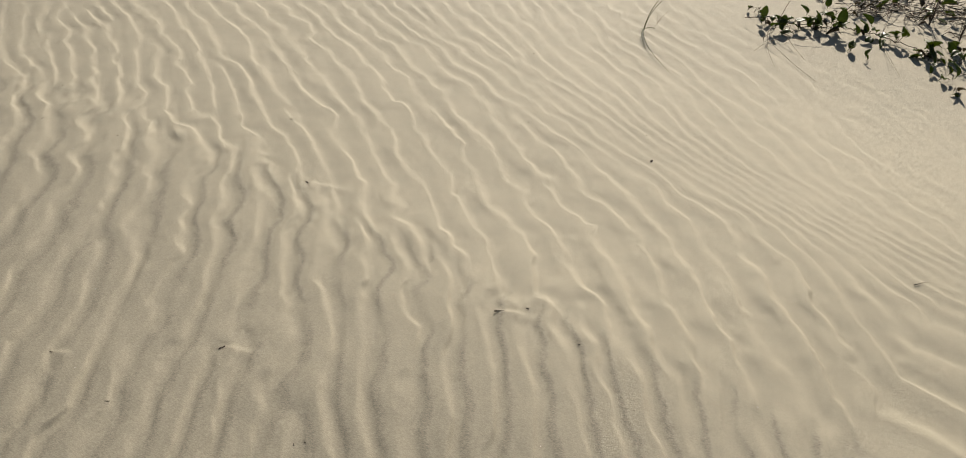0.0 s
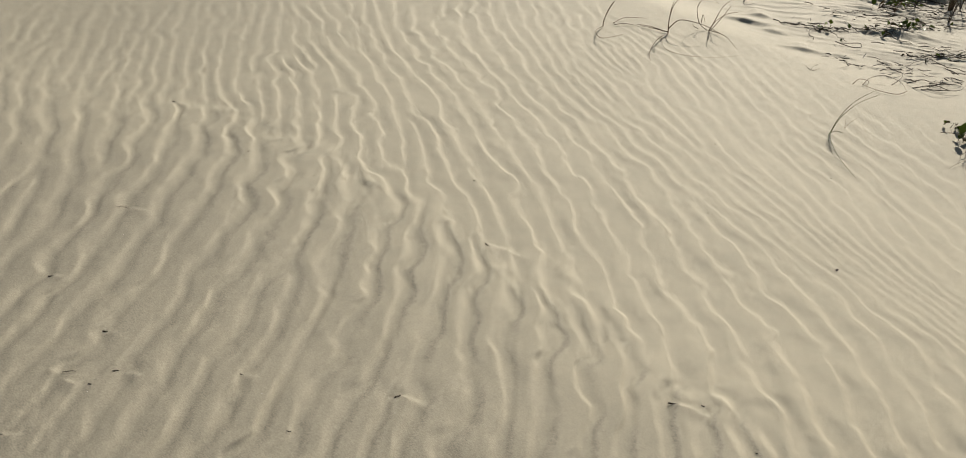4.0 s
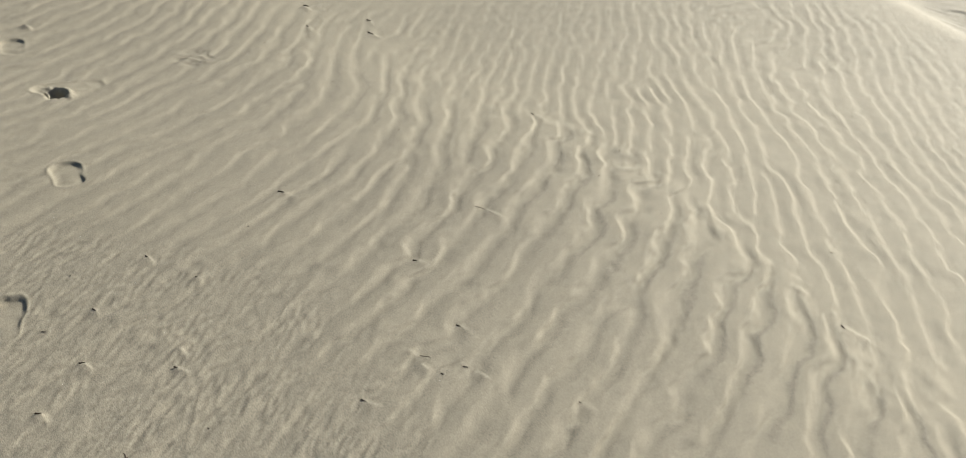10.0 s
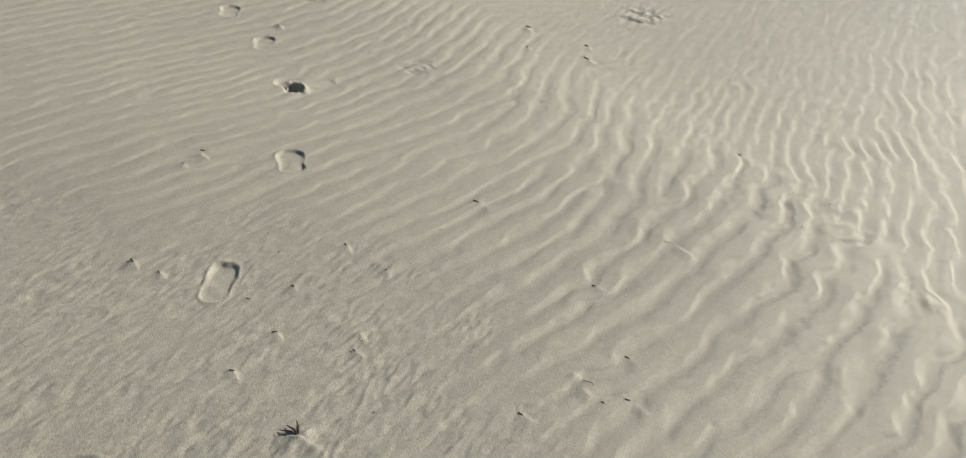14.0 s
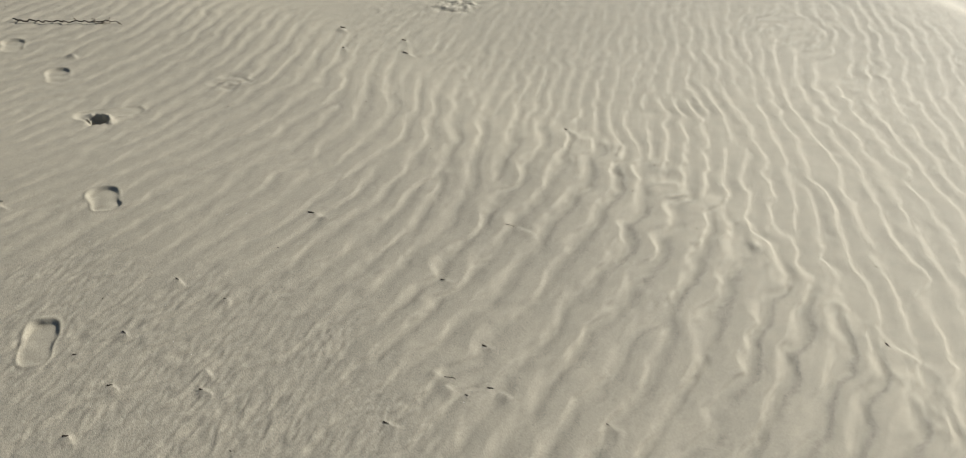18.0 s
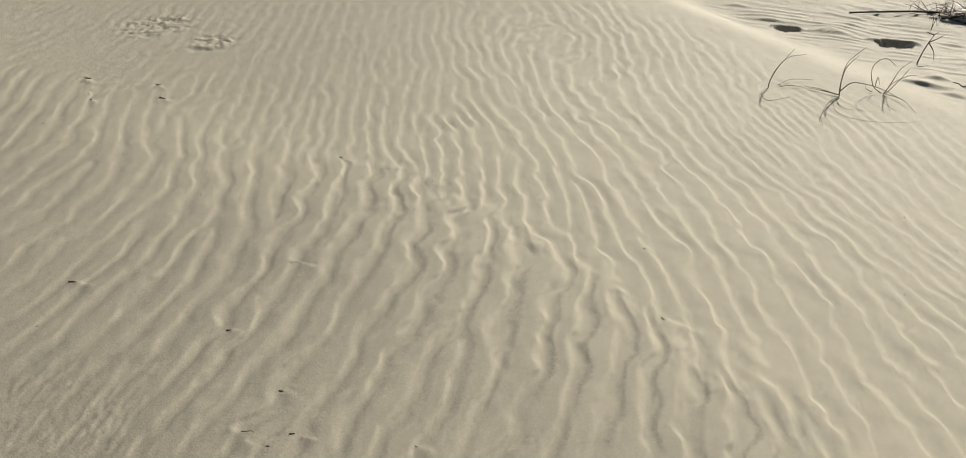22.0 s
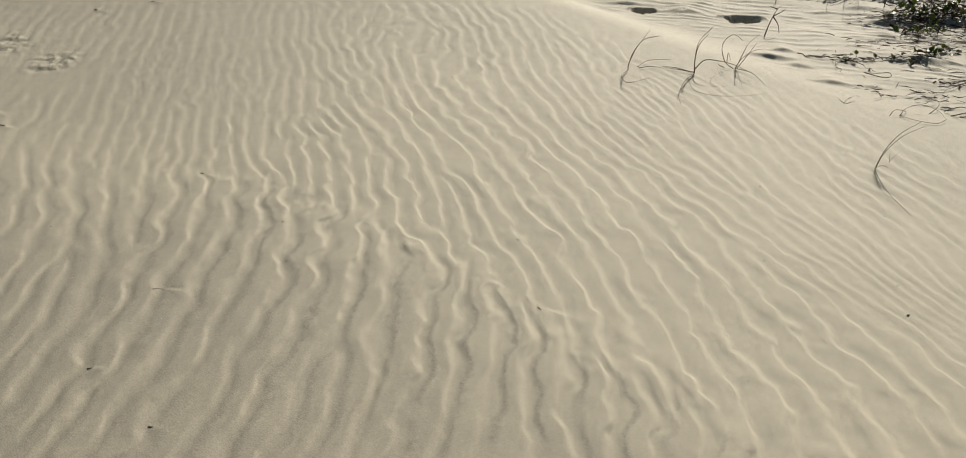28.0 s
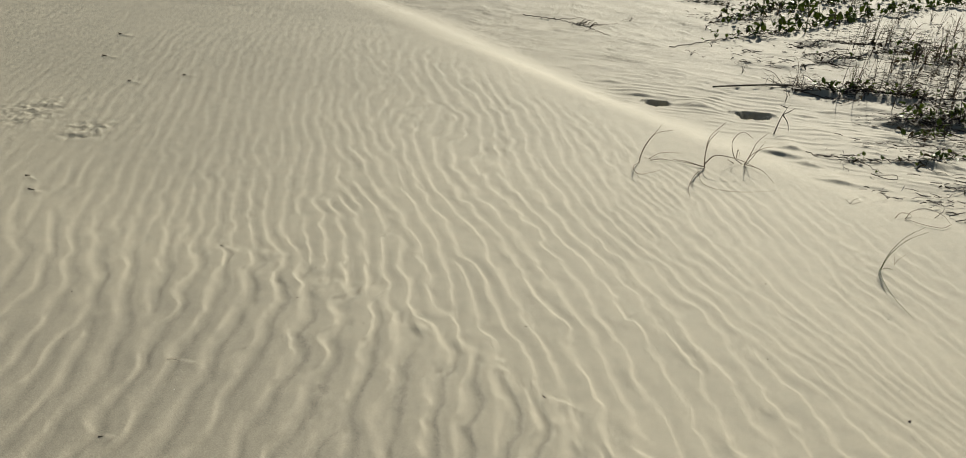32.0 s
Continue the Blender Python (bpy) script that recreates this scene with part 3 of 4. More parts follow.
DEAD_LEAVES = [leaf_mesh(f, d, s, w, OLD_LEAF, 20 + n) for n, (f, d, s, w) in enumerate(((1.1, 0.7, 0.3, 0.8), (0.8, 0.9, 0.5, 0.6)))]


def vine(path, leaves, size, label, group, thick=0.004, dead=0.15, spread=0.03, branches=0, near=0.3, mat=None, grow=1.0, lift=0.0, stand=0.4):
    """A vine that creeps over the sand, with leaves on both sides."""
    ox, oy = path[0]
    ob = thing("beach_vine", ox, oy, label, "vine", group)
    line = bent([(x, y, 0) for x, y in path], 10 * len(path))
    runs = [line]
    for n in range(branches):
        at = RND.choice(line)
        turn, length = RND.uniform(-2.6, 0.6), RND.uniform(0.15, 0.45)
        ends = [(at.x + length * f * math.cos(turn + 0.5 * f * RND.uniform(-1, 1)), at.y + length * f * math.sin(turn + 0.5 * f), 0) for f in (0, 0.5, 1)]
        runs.append(bent(ends, 8))
    for n, run in enumerate(runs):
        hs = base_z([p.x for p in run], [p.y for p in run])
        wave = RND.uniform(0, 6)
        pts = [Vector((p.x - ox + 0.008 * math.sin(9 * i + wave), p.y - oy + 0.008 * math.cos(7 * i), h - ob.location.z + 0.006 + 0.012 * abs(math.sin(0.9 * i + wave))))
               for i, (p, h) in enumerate(zip(run, hs))]
        part("stem", tube("stem", pts, thick * (1 if n == 0 else 0.7), thick * 0.45, mat or STEM, 5, 0.2), ob)
    for n in range(leaves):
        run = line if RND.random() < 0.75 or not branches else RND.choice(runs)
        at = RND.random() ** (1 - near)
        p = run[min(len(run) - 1, int(at * len(run)))]
        x, y = p.x + RND.gauss(0, spread), p.y + RND.gauss(0, spread)
        z = float(base_z(x, y)[0]) - ob.location.z
        long = size * RND.uniform(0.6, 1.15) * (grow + (1 - grow) * min(1, 1.6 * at) if run is line else 1)
        old = RND.random() < dead
        upright = not old and RND.random() < stand
        turn = Matrix.Rotation(RND.choice((0, math.pi)) + RND.gauss(0, 0.7) if upright else RND.uniform(0, 6.28), 4, "Z") @ Matrix.Rotation(RND.uniform(0.6, 1.4) if upright else RND.uniform(-0.3, 0.5), 4, "X") @ Matrix.Rotation(RND.uniform(-0.4, 0.4), 4, "Y")
        me = RND.choice(DEAD_LEAVES if old else LEAVES)
        part("leaf", me, ob, "withered brown leaf" if old else "", Matrix.Translation((x - ox, y - oy, z + 0.004 + lift * RND.random() ** 2)) @ turn @ Matrix.Scale(long, 4))
    return ob


def blade(parent, points, width=0.0016, mat=None, count=14, name="blade"):
    part(name, tube(name, bent(points, count), width, width * 0.3, mat or STRAW, 4, 0.1), parent)


def sprig(x, y, blades, label, group="", mat=None, width=0.0016):
    """A tuft whose blades are given as rows of offsets in metres from its foot."""
    ob = thing("grass_tuft", x, y, label, "grass", group)
    for row in blades:
        pts = []
        for dx, dy, dz in row:
            h = (ground_z(x + dx, y + dy) + 0.003 if dz < 0.03 else float(base_z(x + dx, y + dy)[0])) - ob.location.z
            pts.append((dx, dy, max(h, 0 if dz < 0 else h) + dz if dz < 0.03 else h * 0.5 + dz))
        blade(ob, [(p[0], p[1], p[2]) for p in pts], width, mat)
    return ob


def wild_tuft(x, y, tall, count, mat, lean=0.5, label="", group=""):
    ob = thing("grass_stalk" if count < 3 else "grass_tuft", x, y, label, "grass", group)
    for n in range(count):
        a, high, out = RND.uniform(0, 6.28), tall * RND.uniform(0.55, 1.1), lean * RND.uniform(0.2, 1.0)
        wx, wy = math.cos(a) * out * tall, math.sin(a) * out * tall
        sag = RND.uniform(0.5, 1.0)
        pts = [(0.006 * RND.uniform(-1, 1), 0.006 * RND.uniform(-1, 1), -0.02), (wx * 0.2, wy * 0.2, high * 0.45), (wx * 0.55, wy * 0.55, high * 0.85),
               (wx, wy, high * sag), (wx * 1.35, wy * 1.35, high * (sag - 0.25 * (1 - sag) - 0.08))]
        blade(ob, pts, RND.uniform(0.0016, 0.003), mat)
    return ob


# The tufts on the dune's shoulder.
DRY = "thin dry grass blades bent over the sand"
sprig(-0.035, 4.631, [[(0, 0, -0.01), (-0.01, 0.0, 0.097), (0.0, 0.02, 0.189), (0.07, 0.05, 0.272)], [(0, 0, -0.01), (-0.01, 0.0, 0.085), (0.0, 0.0, 0.17), (0.04, 0.0, 0.236)],
                      [(-0.005, 0, 0.03), (0.04, 0, 0.088), (0.11, 0.0, 0.094), (0.2, 0.02, 0.074), (0.3, 0.05, 0.03)], [(0, 0.01, 0.004), (-0.08, 0.02, 0.008), (-0.16, 0.03, 0.006)],
                      [(0, -0.01, 0.006), (-0.06, -0.2, 0.02), (-0.09, -0.38, 0.008), (-0.08, -0.5, 0.003)],
                      [(-0.02, 0.01, 0.004), (-0.1, 0.03, 0.01), (-0.18, 0.05, 0.004)]],
      "dead grass tuft with curled brown blades on the crest", "tufts on the crest", STRAW, 0.0033)
# Thin straw-coloured curve laid over the sand beside the tuft.
sprig(-0.035, 4.60, [[(-0.04, -0.02, 0.003), (-0.014, -0.228, 0.003), (0.073, -0.277, 0.003), (0.186, -0.254, 0.003), (0.304, -0.185, 0.003), (0.398, -0.109, 0.003)]],
      "long thin straw-coloured curve on the sand", "tufts on the crest", STRAW, 0.0012)
sprig(-0.397, 4.543, [[(0, 0, 0.004), (0.0, 0, 0.04), (0.02, 0.0, 0.121), (0.07, 0.02, 0.185), (0.15, 0.03, 0.21)], [(0, 0, 0.004), (0.0, 0, 0.047), (0.03, 0.0, 0.135), (0.09, 0.02, 0.238)],
                      [(0, 0, 0.004), (-0.03, -0.11, 0.012), (-0.01, -0.18, 0.005), (0.03, -0.18, 0.004), (0.12, -0.07, 0.003)], [(0.05, 0.08, 0.004), (0.11, 0.19, 0.012), (0.23, 0.27, 0.004)], [(0.06, 0.06, 0.004), (0.12, 0.1, 0.008), (0.2, 0.11, 0.004)]],
      DRY, "tufts on the crest", STRAW, 0.0026)
sprig(0.193, 4.807, [[(0, 0, -0.01), (0.03, 0.0, 0.099), (0.05, 0.01, 0.154), (0.10, 0.02, 0.211)], [(0, 0, 0.003), (0.03, 0.0, 0.071), (0.09, 0.01, 0.119), (0.14, 0.02, 0.132)], [(0.01, 0, 0.003), (0.05, 0.0, 0.081), (0.09, 0.0, 0.165)],
                     [(-0.01, 0, 0.002), (-0.06, 0.0, 0.039), (-0.09, 0.0, 0.123), (-0.07, 0.0, 0.178), (-0.03, 0.01, 0.197), (0.02, 0.02, 0.163)], [(-0.05, 0, 0.041), (-0.05, 0, 0.091), (-0.03, 0, 0.051)],
                     [(0, 0, 0.004), (0.0, -0.09, 0.01), (-0.01, -0.19, 0.004)], [(0.01, 0, 0.004), (0.09, -0.07, 0.012), (0.15, -0.22, 0.004)], [(-0.06, -0.01, 0.004), (-0.09, 0.01, 0.01), (-0.09, 0.07, 0.006)]],
      "sparse tuft of straw-coloured grass on the crest", "tufts on the crest", STRAW, 0.0024)
sprig(0.72, 3.65, [[(0, 0, -0.01), (0.02, 0.01, 0.09), (0.07, 0.03, 0.17), (0.15, 0.06, 0.225)], [(0, 0, -0.01), (0.025, 0.01, 0.085), (0.085, 0.04, 0.155), (0.17, 0.07, 0.2)],
                   [(0, 0, 0.01), (-0.012, -0.10, 0.012), (0.0, -0.25, 0.008), (0.05, -0.42, 0.003)], [(0, 0, 0.01), (-0.02, -0.08, 0.01), (-0.02, -0.22, 0.006)],
                   [(0.0, 0, 0.0), (0.03, 0.02, 0.012), (0.06, 0.02, 0.008)]],
      "two long grass blades arching out of the sand", "tufts on the crest", GREEN_BLADE, 0.0022)
sprig(0.80, 3.74, [[(0, 0, 0), (0.02, 0.02, 0.03), (0.05, 0.03, 0.06)], [(0, 0, 0), (0.0, 0.03, 0.04)]], "tiny dry sprig in the sand", "", STRAW, 0.001)
sprig(0.73, 4.46, [[(0, 0, 0), (0.01, 0.01, 0.02), (0.04, 0.02, 0.04)], [(0, 0, 0), (-0.03, 0.01, 0.02)], [(0.01, 0, 0), (0.05, 0.02, 0.012)]], "tiny dark sprig beside the crest", "", WOOD, 0.0016)
sprig(0.98, 4.35, [[(0, 0, 0.004), (0.05, 0.09, 0.02), (0.13, 0.13, 0.03), (0.2, 0.09, 0.025), (0.22, 0.0, 0.01)], [(0.22, 0.0, 0.01), (0.16, -0.06, 0.005), (0.07, -0.05, 0.005), (0.0, 0.0, 0.005)],
                   [(-0.05, -0.01, 0.004), (-0.02, 0.03, 0.022), (0.03, 0.03, 0.018), (0.01, -0.03, 0.006)]],
      "dry stem curled into a loop on the sand", "", STRAW, 0.0022)
# Dry branching stems behind the leafy vine.
def dry_branch(x, y, count, size, label, low=-2.8, high=0.5, thick=(0.0012, 0.0028), mats=None, rise=0.07):
    ob = thing("dry_branch", x, y, label, "branch", "dead stems")
    for n in range(count):
        a, length = RND.uniform(low, high), size * RND.uniform(0.1, 0.3)
        sx, sy = RND.gauss(0, 0.05 * size), RND.gauss(0, 0.04 * size)
        pts = [(sx, sy, 0.004)]
        for f in (0.4, 0.75, 1.0):
            px, py = sx + length * f * math.cos(a + 0.5 * f * f), sy + length * f * math.sin(a + 0.5 * f * f)
            pts.append((px, py, float(base_z(x + px, y + py)[0]) - ob.location.z + RND.uniform(0.005, rise) * size))
        blade(ob, pts, RND.uniform(*thick), RND.choice(mats or (STEM, WOOD, STRAW)), 10, "twig")
    return ob


TANGLE = "tangled dead brown stems lying on the sand"
for x, y, count, s in ((1.85, 4.05, 6, 0.8), (1.98, 4.13, 8, 1.0), (2.13, 4.05, 8, 1.0), (2.32, 4.13, 10, 1.1), (2.05, 4.3, 9, 1.2), (2.4, 4.0, 8, 1.1), (1.78, 4.25, 6, 1.0),
                       (2.25, 3.85, 5, 0.8), (2.2, 4.45, 10, 1.2), (1.95, 4.5, 7, 1.0)):
    dry_branch(x, y, count, s, TANGLE)
dry_branch(1.3, 4.48, 8, 0.9, "dark dry branch beside the curled stem", -0.4, 0.9, (0.002, 0.0035), (WOOD, STEM), 0.05)
for x, y in ((2.3, 3.75), (2.23, 3.71), (2.42, 4.0), (2.2, 3.95)):
    wild_tuft(x, y, RND.uniform(0.25, 0.4), 4, WOOD, 0.35, "upright dark stalks beside the vine", "grass stalks")

# Leafy vine at the edge of the bare sand, clump by clump.
def vine_clump(x, y, leaves, size, spread, label, dead=0.1, rise=0.05, flat=0.3, group="vine clumps"):
    """A shoot of the vine: short stems out of the sand, with leaves that stand up to the sun."""
    ob = thing("beach_vine", x, y, label, "vine", group)
    for n in range(leaves):
        old = RND.random() < dead
        dx, dy, up = RND.gauss(0, spread), RND.gauss(0, spread * 0.6), RND.random() ** 1.5 * rise
        h = float(base_z(x + dx, y + dy)[0]) - ob.location.z
        if RND.random() < flat:
            turn = Matrix.Rotation(RND.uniform(0, 6.28), 4, "Z") @ Matrix.Rotation(RND.uniform(-0.3, 0.35), 4, "X")
        else:
            turn = Matrix.Rotation(RND.choice((0, math.pi)) + RND.gauss(0, 0.8), 4, "Z") @ Matrix.Rotation(RND.uniform(0.55, 1.45), 4, "X") @ Matrix.Rotation(RND.gauss(0, 0.35), 4, "Y")
        part("leaf", RND.choice(DEAD_LEAVES if old else LEAVES), ob, "withered brown leaf" if old else "", Matrix.Translation((dx, dy, h + up)) @ turn @ Matrix.Scale(size * RND.uniform(0.65, 1.2), 4))
        if n % 2 == 0:
            blade(ob, [(dx * 0.2, dy * 0.2, -0.01), (dx * 0.6 + 0.01, dy * 0.6, (h + up) * 0.7 + 0.01), (dx, dy, h + up + 0.003)], 0.0018, STEM, 6, "stem")
    return ob


LUSH = "upright cluster of green fleshy vine leaves"
for row in ((1.44, 3.78, 9, 0.056, 0.04, LUSH, 0.1, 0.06, 0.3), (1.36, 3.86, 4, 0.045, 0.03, LUSH, 0.1, 0.04, 0.2), (1.33, 3.99, 4, 0.03, 0.02, "small shoot of dark green leaves", 0.3, 0.03, 0.2),
            (1.65, 3.81, 13, 0.062, 0.05, LUSH, 0.1, 0.06, 0.25), (1.57, 3.83, 5, 0.045, 0.04, LUSH, 0.3, 0.03, 0.4), (1.84, 3.80, 3, 0.075, 0.02, "tall single bright green vine leaves", 0.0, 0.06, 0.0),
            (1.94, 3.72, 9, 0.055, 0.035, LUSH, 0.1, 0.05, 0.4), (2.0, 3.55, 10, 0.06, 0.04, "dark glossy vine leaves over the sand", 0.1, 0.05, 0.45), (1.68, 3.60, 2, 0.045, 0.012, "two small leaves on the bare sand", 0.0, 0.01, 0.2),
            (1.73, 3.52, 2, 0.035, 0.01, "two small leaves on the bare sand", 0.0, 0.02, 0.0), (1.97, 3.39, 2, 0.035, 0.01, "two small leaves on the bare sand", 0.0, 0.04, 0.5), (2.06, 3.35, 4, 0.055, 0.03, LUSH, 0.3, 0.03, 0.4),
            (2.01, 3.2, 3, 0.04, 0.02, "withered leaves at the end of a runner", 0.7, 0.01, 0.6), (2.15, 3.52, 6, 0.055, 0.04, LUSH, 0.3, 0.04, 0.5), (1.98, 4.1, 8, 0.05, 0.07, "vine leaves among dead stems", 0.5, 0.06, 0.3),
            (2.14, 4.0, 10, 0.055, 0.06, "vine leaves among dead stems", 0.4, 0.08, 0.3), (2.33, 4.1, 10, 0.055, 0.07, "vine leaves among dead stems", 0.4, 0.08, 0.3), (1.8, 4.0, 6, 0.045, 0.05, "vine leaves among dead stems", 0.6, 0.04, 0.5),
            (2.25, 3.6, 8, 0.06, 0.06, LUSH, 0.2, 0.05, 0.4), (2.3, 3.3, 8, 0.06, 0.07, LUSH, 0.2, 0.05, 0.4), (1.9, 4.35, 8, 0.05, 0.09, "vine leaves among dead stems", 0.5, 0.05, 0.4), (2.25, 4.4, 10, 0.055, 0.1, "vine leaves among dead stems", 0.4, 0.08, 0.3)):
    vine_clump(*row)
# Dry blades of grass that hang out of the shoot onto the sand.
sprig(1.36, 3.74, [[(0.0, 0, 0.03), (-0.05, -0.06, 0.04), (-0.08, -0.2, 0.012), (-0.09, -0.36, 0.004)], [(0, 0, 0.05), (-0.06, -0.1, 0.03), (0.0, -0.3, 0.006), (0.06, -0.48, 0.004)], [(-0.12, 0.1, 0.03), (-0.06, 0.06, 0.05), (0.02, 0.02, 0.03)],
                   [(0.0, 0, 0.02), (0.06, 0.08, 0.12), (0.14, 0.16, 0.2), (0.2, 0.2, 0.25)], [(0.04, -0.06, 0.02), (0.05, -0.15, 0.012), (0.07, -0.28, 0.004)], [(0, -0.08, 0.01), (-0.08, -0.14, 0.008), (-0.15, -0.22, 0.004)],
                   [(0.02, -0.02, 0.02), (0.1, -0.08, 0.014), (0.2, -0.06, 0.03), (0.24, 0.0, 0.04)]], "dry grass blades trailing from a vine shoot", "", STRAW, 0.0017)
sprig(1.87, 3.74, [[(0, 0, 0), (0.0, -0.02, 0.12), (0.0, 0.0, 0.24)], [(0, 0, 0.01), (-0.03, -0.2, 0.008), (-0.05, -0.4, 0.004)]], "single thin dry grass stalk", "", STRAW, 0.0016)


def litter(name, x0, y0, path, count, spread, label, long=(0.02, 0.09)):
    """Broken bits of dead stem and leaf strewn along a line, too many to count."""
    line = bent([(x, y, 0) for x, y in path], 60)
    verts, faces = [], []
    for n in range(count):
        p = RND.choice(line)
        x, y = p.x + RND.gauss(0, spread * 1.6), p.y + RND.gauss(0, spread)
        a, half, w, lift = RND.gauss(0, 0.5) + RND.choice((0, 0.3)), RND.uniform(*long) / 2, RND.uniform(0.0015, 0.005), RND.random() ** 3 * 0.05 + 0.002
        ends = []
        for f in (-1, 0, 1):
            ex, ey = x + f * half * math.cos(a), y + f * half * math.sin(a)
            ends.append(Vector((ex - x0, ey - y0, lift + 0.012 * RND.random())))
        hs = base_z([e.x + x0 for e in ends], [e.y + y0 for e in ends])
        start = len(verts)
        for k, (e, h) in enumerate(zip(ends, hs)):
            r = w if k == 1 else 0.5 * w
            for b in (0.3, 2.4, 4.5):
                verts.append(e + Vector((-math.sin(a) * r * math.cos(b), math.cos(a) * r * math.cos(b), h + r * math.sin(b))))
        for k in (0, 1):
            for j in range(3):
                q = start + 3 * k
                faces.append((q + j, q + (j + 1) % 3, q + 3 + (j + 1) % 3, q + 3 + j))
        faces += [(start + 2, start + 1, start), (start + 6, start + 7, start + 8)]
    ob = new(name, mesh_from(name, verts, faces, LITTER, False))
    ob.location = (x0, y0, 0)
    return tagged(ob, label, "plant litter", kind="stuff")


LITTER_WORDS = "dark broken bits of dead vine and leaf on the sand"
for path, count, spread in (([(0.75, 7.15), (1.1, 7.2), (1.5, 7.35), (2.0, 7.4)], 330, 0.06), ([(1.35, 6.5), (1.7, 6.6), (2.1, 6.85)], 330, 0.08), ([(0.66, 5.37), (1.0, 5.42), (1.4, 5.52), (1.7, 5.75)], 60, 0.035),
                            ([(0.93, 8.8), (1.3, 9.2), (2.0, 9.5)], 170, 0.06), ([(1.06, 8.21), (1.6, 8.83), (2.5, 9.6)], 200, 0.06), ([(1.83, 8.47), (2.4, 9.0)], 170, 0.12), ([(0.4, 9.03), (1.0, 9.7), (1.9, 10.95), (2.9, 11.9)], 300, 0.10),
                            ([(0.2, 9.7), (0.5, 10.16), (0.8, 10.85), (1.6, 11.6)], 300, 0.14), ([(0.4, 8.3), (0.7, 8.0), (0.9, 8.5)], 60, 0.14), ([(1.95, 4.15), (2.2, 4.15), (2.6, 4.15)], 170, 0.07), ([(1.4, 5.1), (1.9, 5.3), (2.4, 5.4)], 120, 0.07),
                            ([(-0.1, 10.95), (0.3, 11.1)], 70, 0.07), ([(1.0, 4.7), (1.3, 4.7), (1.8, 4.7)], 60, 0.07), ([(1.9, 7.6), (2.3, 7.9)], 220, 0.2), ([(2.0, 9.6), (2.8, 10.3), (3.4, 11.0)], 260, 0.22), ([(1.5, 9.5), (2.2, 10.4)], 160, 0.16), ([(2.4, 8.6), (2.9, 9.2)], 220, 0.2), ([(2.2, 7.2), (2.7, 7.6)], 200, 0.2), ([(1.2, 5.75), (1.6, 6.0), (2.1, 6.2)], 150, 0.1), ([(1.5, 7.8), (2.0, 8.2), (2.5, 8.3)], 220, 0.12), ([(1.6, 6.95), (2.2, 7.0)], 160, 0.1)):
    litter("plant_litter", path[0][0], path[0][1], path, count, spread, LITTER_WORDS)

# Vines.
GREEN = "green creeping beach vine with fleshy oval leaves"
vine([(1.33, 3.95), (1.5, 3.83), (1.68, 3.83), (1.85, 3.77), (2.0, 3.62), (2.1, 3.4), (2.2, 3.1)], 16, 0.05, "creeping beach vine with a buried stem", "vines", 0.003, 0.3, 0.04, 2, 0.1)
vine([(-0.3, 8.22), (0.13, 8.78), (0.4, 9.03), (0.66, 9.27), (1.02, 9.67), (1.4, 10.26), (1.92, 10.95), (2.89, 11.95), (3.4, 12.4)], 120, 0.075, "long green vine runner with rising leaves", "vines", 0.006, 0.15, 0.04, 0, 0.45, None, 0.55, 0.07, 0.75)
for x, y, n, s in ((0.13, 8.80, 2, 0.075), (0.42, 9.05, 1, 0.07), (0.62, 9.25, 9, 0.075), (0.85, 9.5, 8, 0.08), (1.02, 9.7, 10, 0.085), (1.3, 10.1, 9, 0.075), (1.5, 10.4, 12, 0.08), (1.7, 10.7, 12, 0.085), (1.95, 11.0, 12, 0.085), (2.3, 11.35, 12, 0.08), (2.6, 11.7, 12, 0.08), (3.0, 12.1, 12, 0.08), (3.3, 12.3, 10, 0.08)):
    vine_clump(x, y, n, s, 0.07 if n > 2 else 0.02, "standing leaves along a green vine runner", 0.1, 0.13, 0.15, "leaf clumps on the runner")
vine([(0.1, 9.6), (0.49, 10.16), (0.78, 10.85), (1.3, 11.4), (2.0, 12.2), (2.8, 12.9)], 120, 0.07, GREEN, "vines", 0.006, 0.3, 0.10, 8, 0.2, None, 1.0, 0.08, 0.6)
for n in range(30):
    f = RND.random()
    vine_clump(0.45 + 2.3 * f + RND.gauss(0, 0.12), 10.3 + 2.3 * f + RND.gauss(0, 0.18), RND.randint(5, 10), 0.08, 0.09, "dense upright dark green vine leaves", 0.25, 0.14, 0.2, "leaf clumps on the runner")
vine([(-0.1, 10.95), (0.1, 11.05), (0.3, 11.1)], 10, 0.07, "small withered vine clump", "vines", 0.006, 0.7, 0.07, 5, 0.0)
vine([(0.93, 8.8), (1.26, 9.2), (1.48, 9.26), (2.02, 9.54), (2.3, 9.82)], 14, 0.06, "nearly bare dark vine runner", "vines", 0.008, 0.7, 0.05, 6, 0.3, WOOD)
vine([(1.06, 8.21), (1.25, 8.43), (1.61, 8.83), (2.0, 9.17), (2.49, 9.64)], 18, 0.06, "nearly bare dark vine runner", "vines", 0.008, 0.7, 0.05, 6, 0.3, WOOD)
vine([(0.98, 8.52), (1.14, 8.64), (1.33, 8.94)], 8, 0.05, "short bare dark vine end", "vines", 0.006, 0.8, 0.05, 4, 0.3, WOOD)
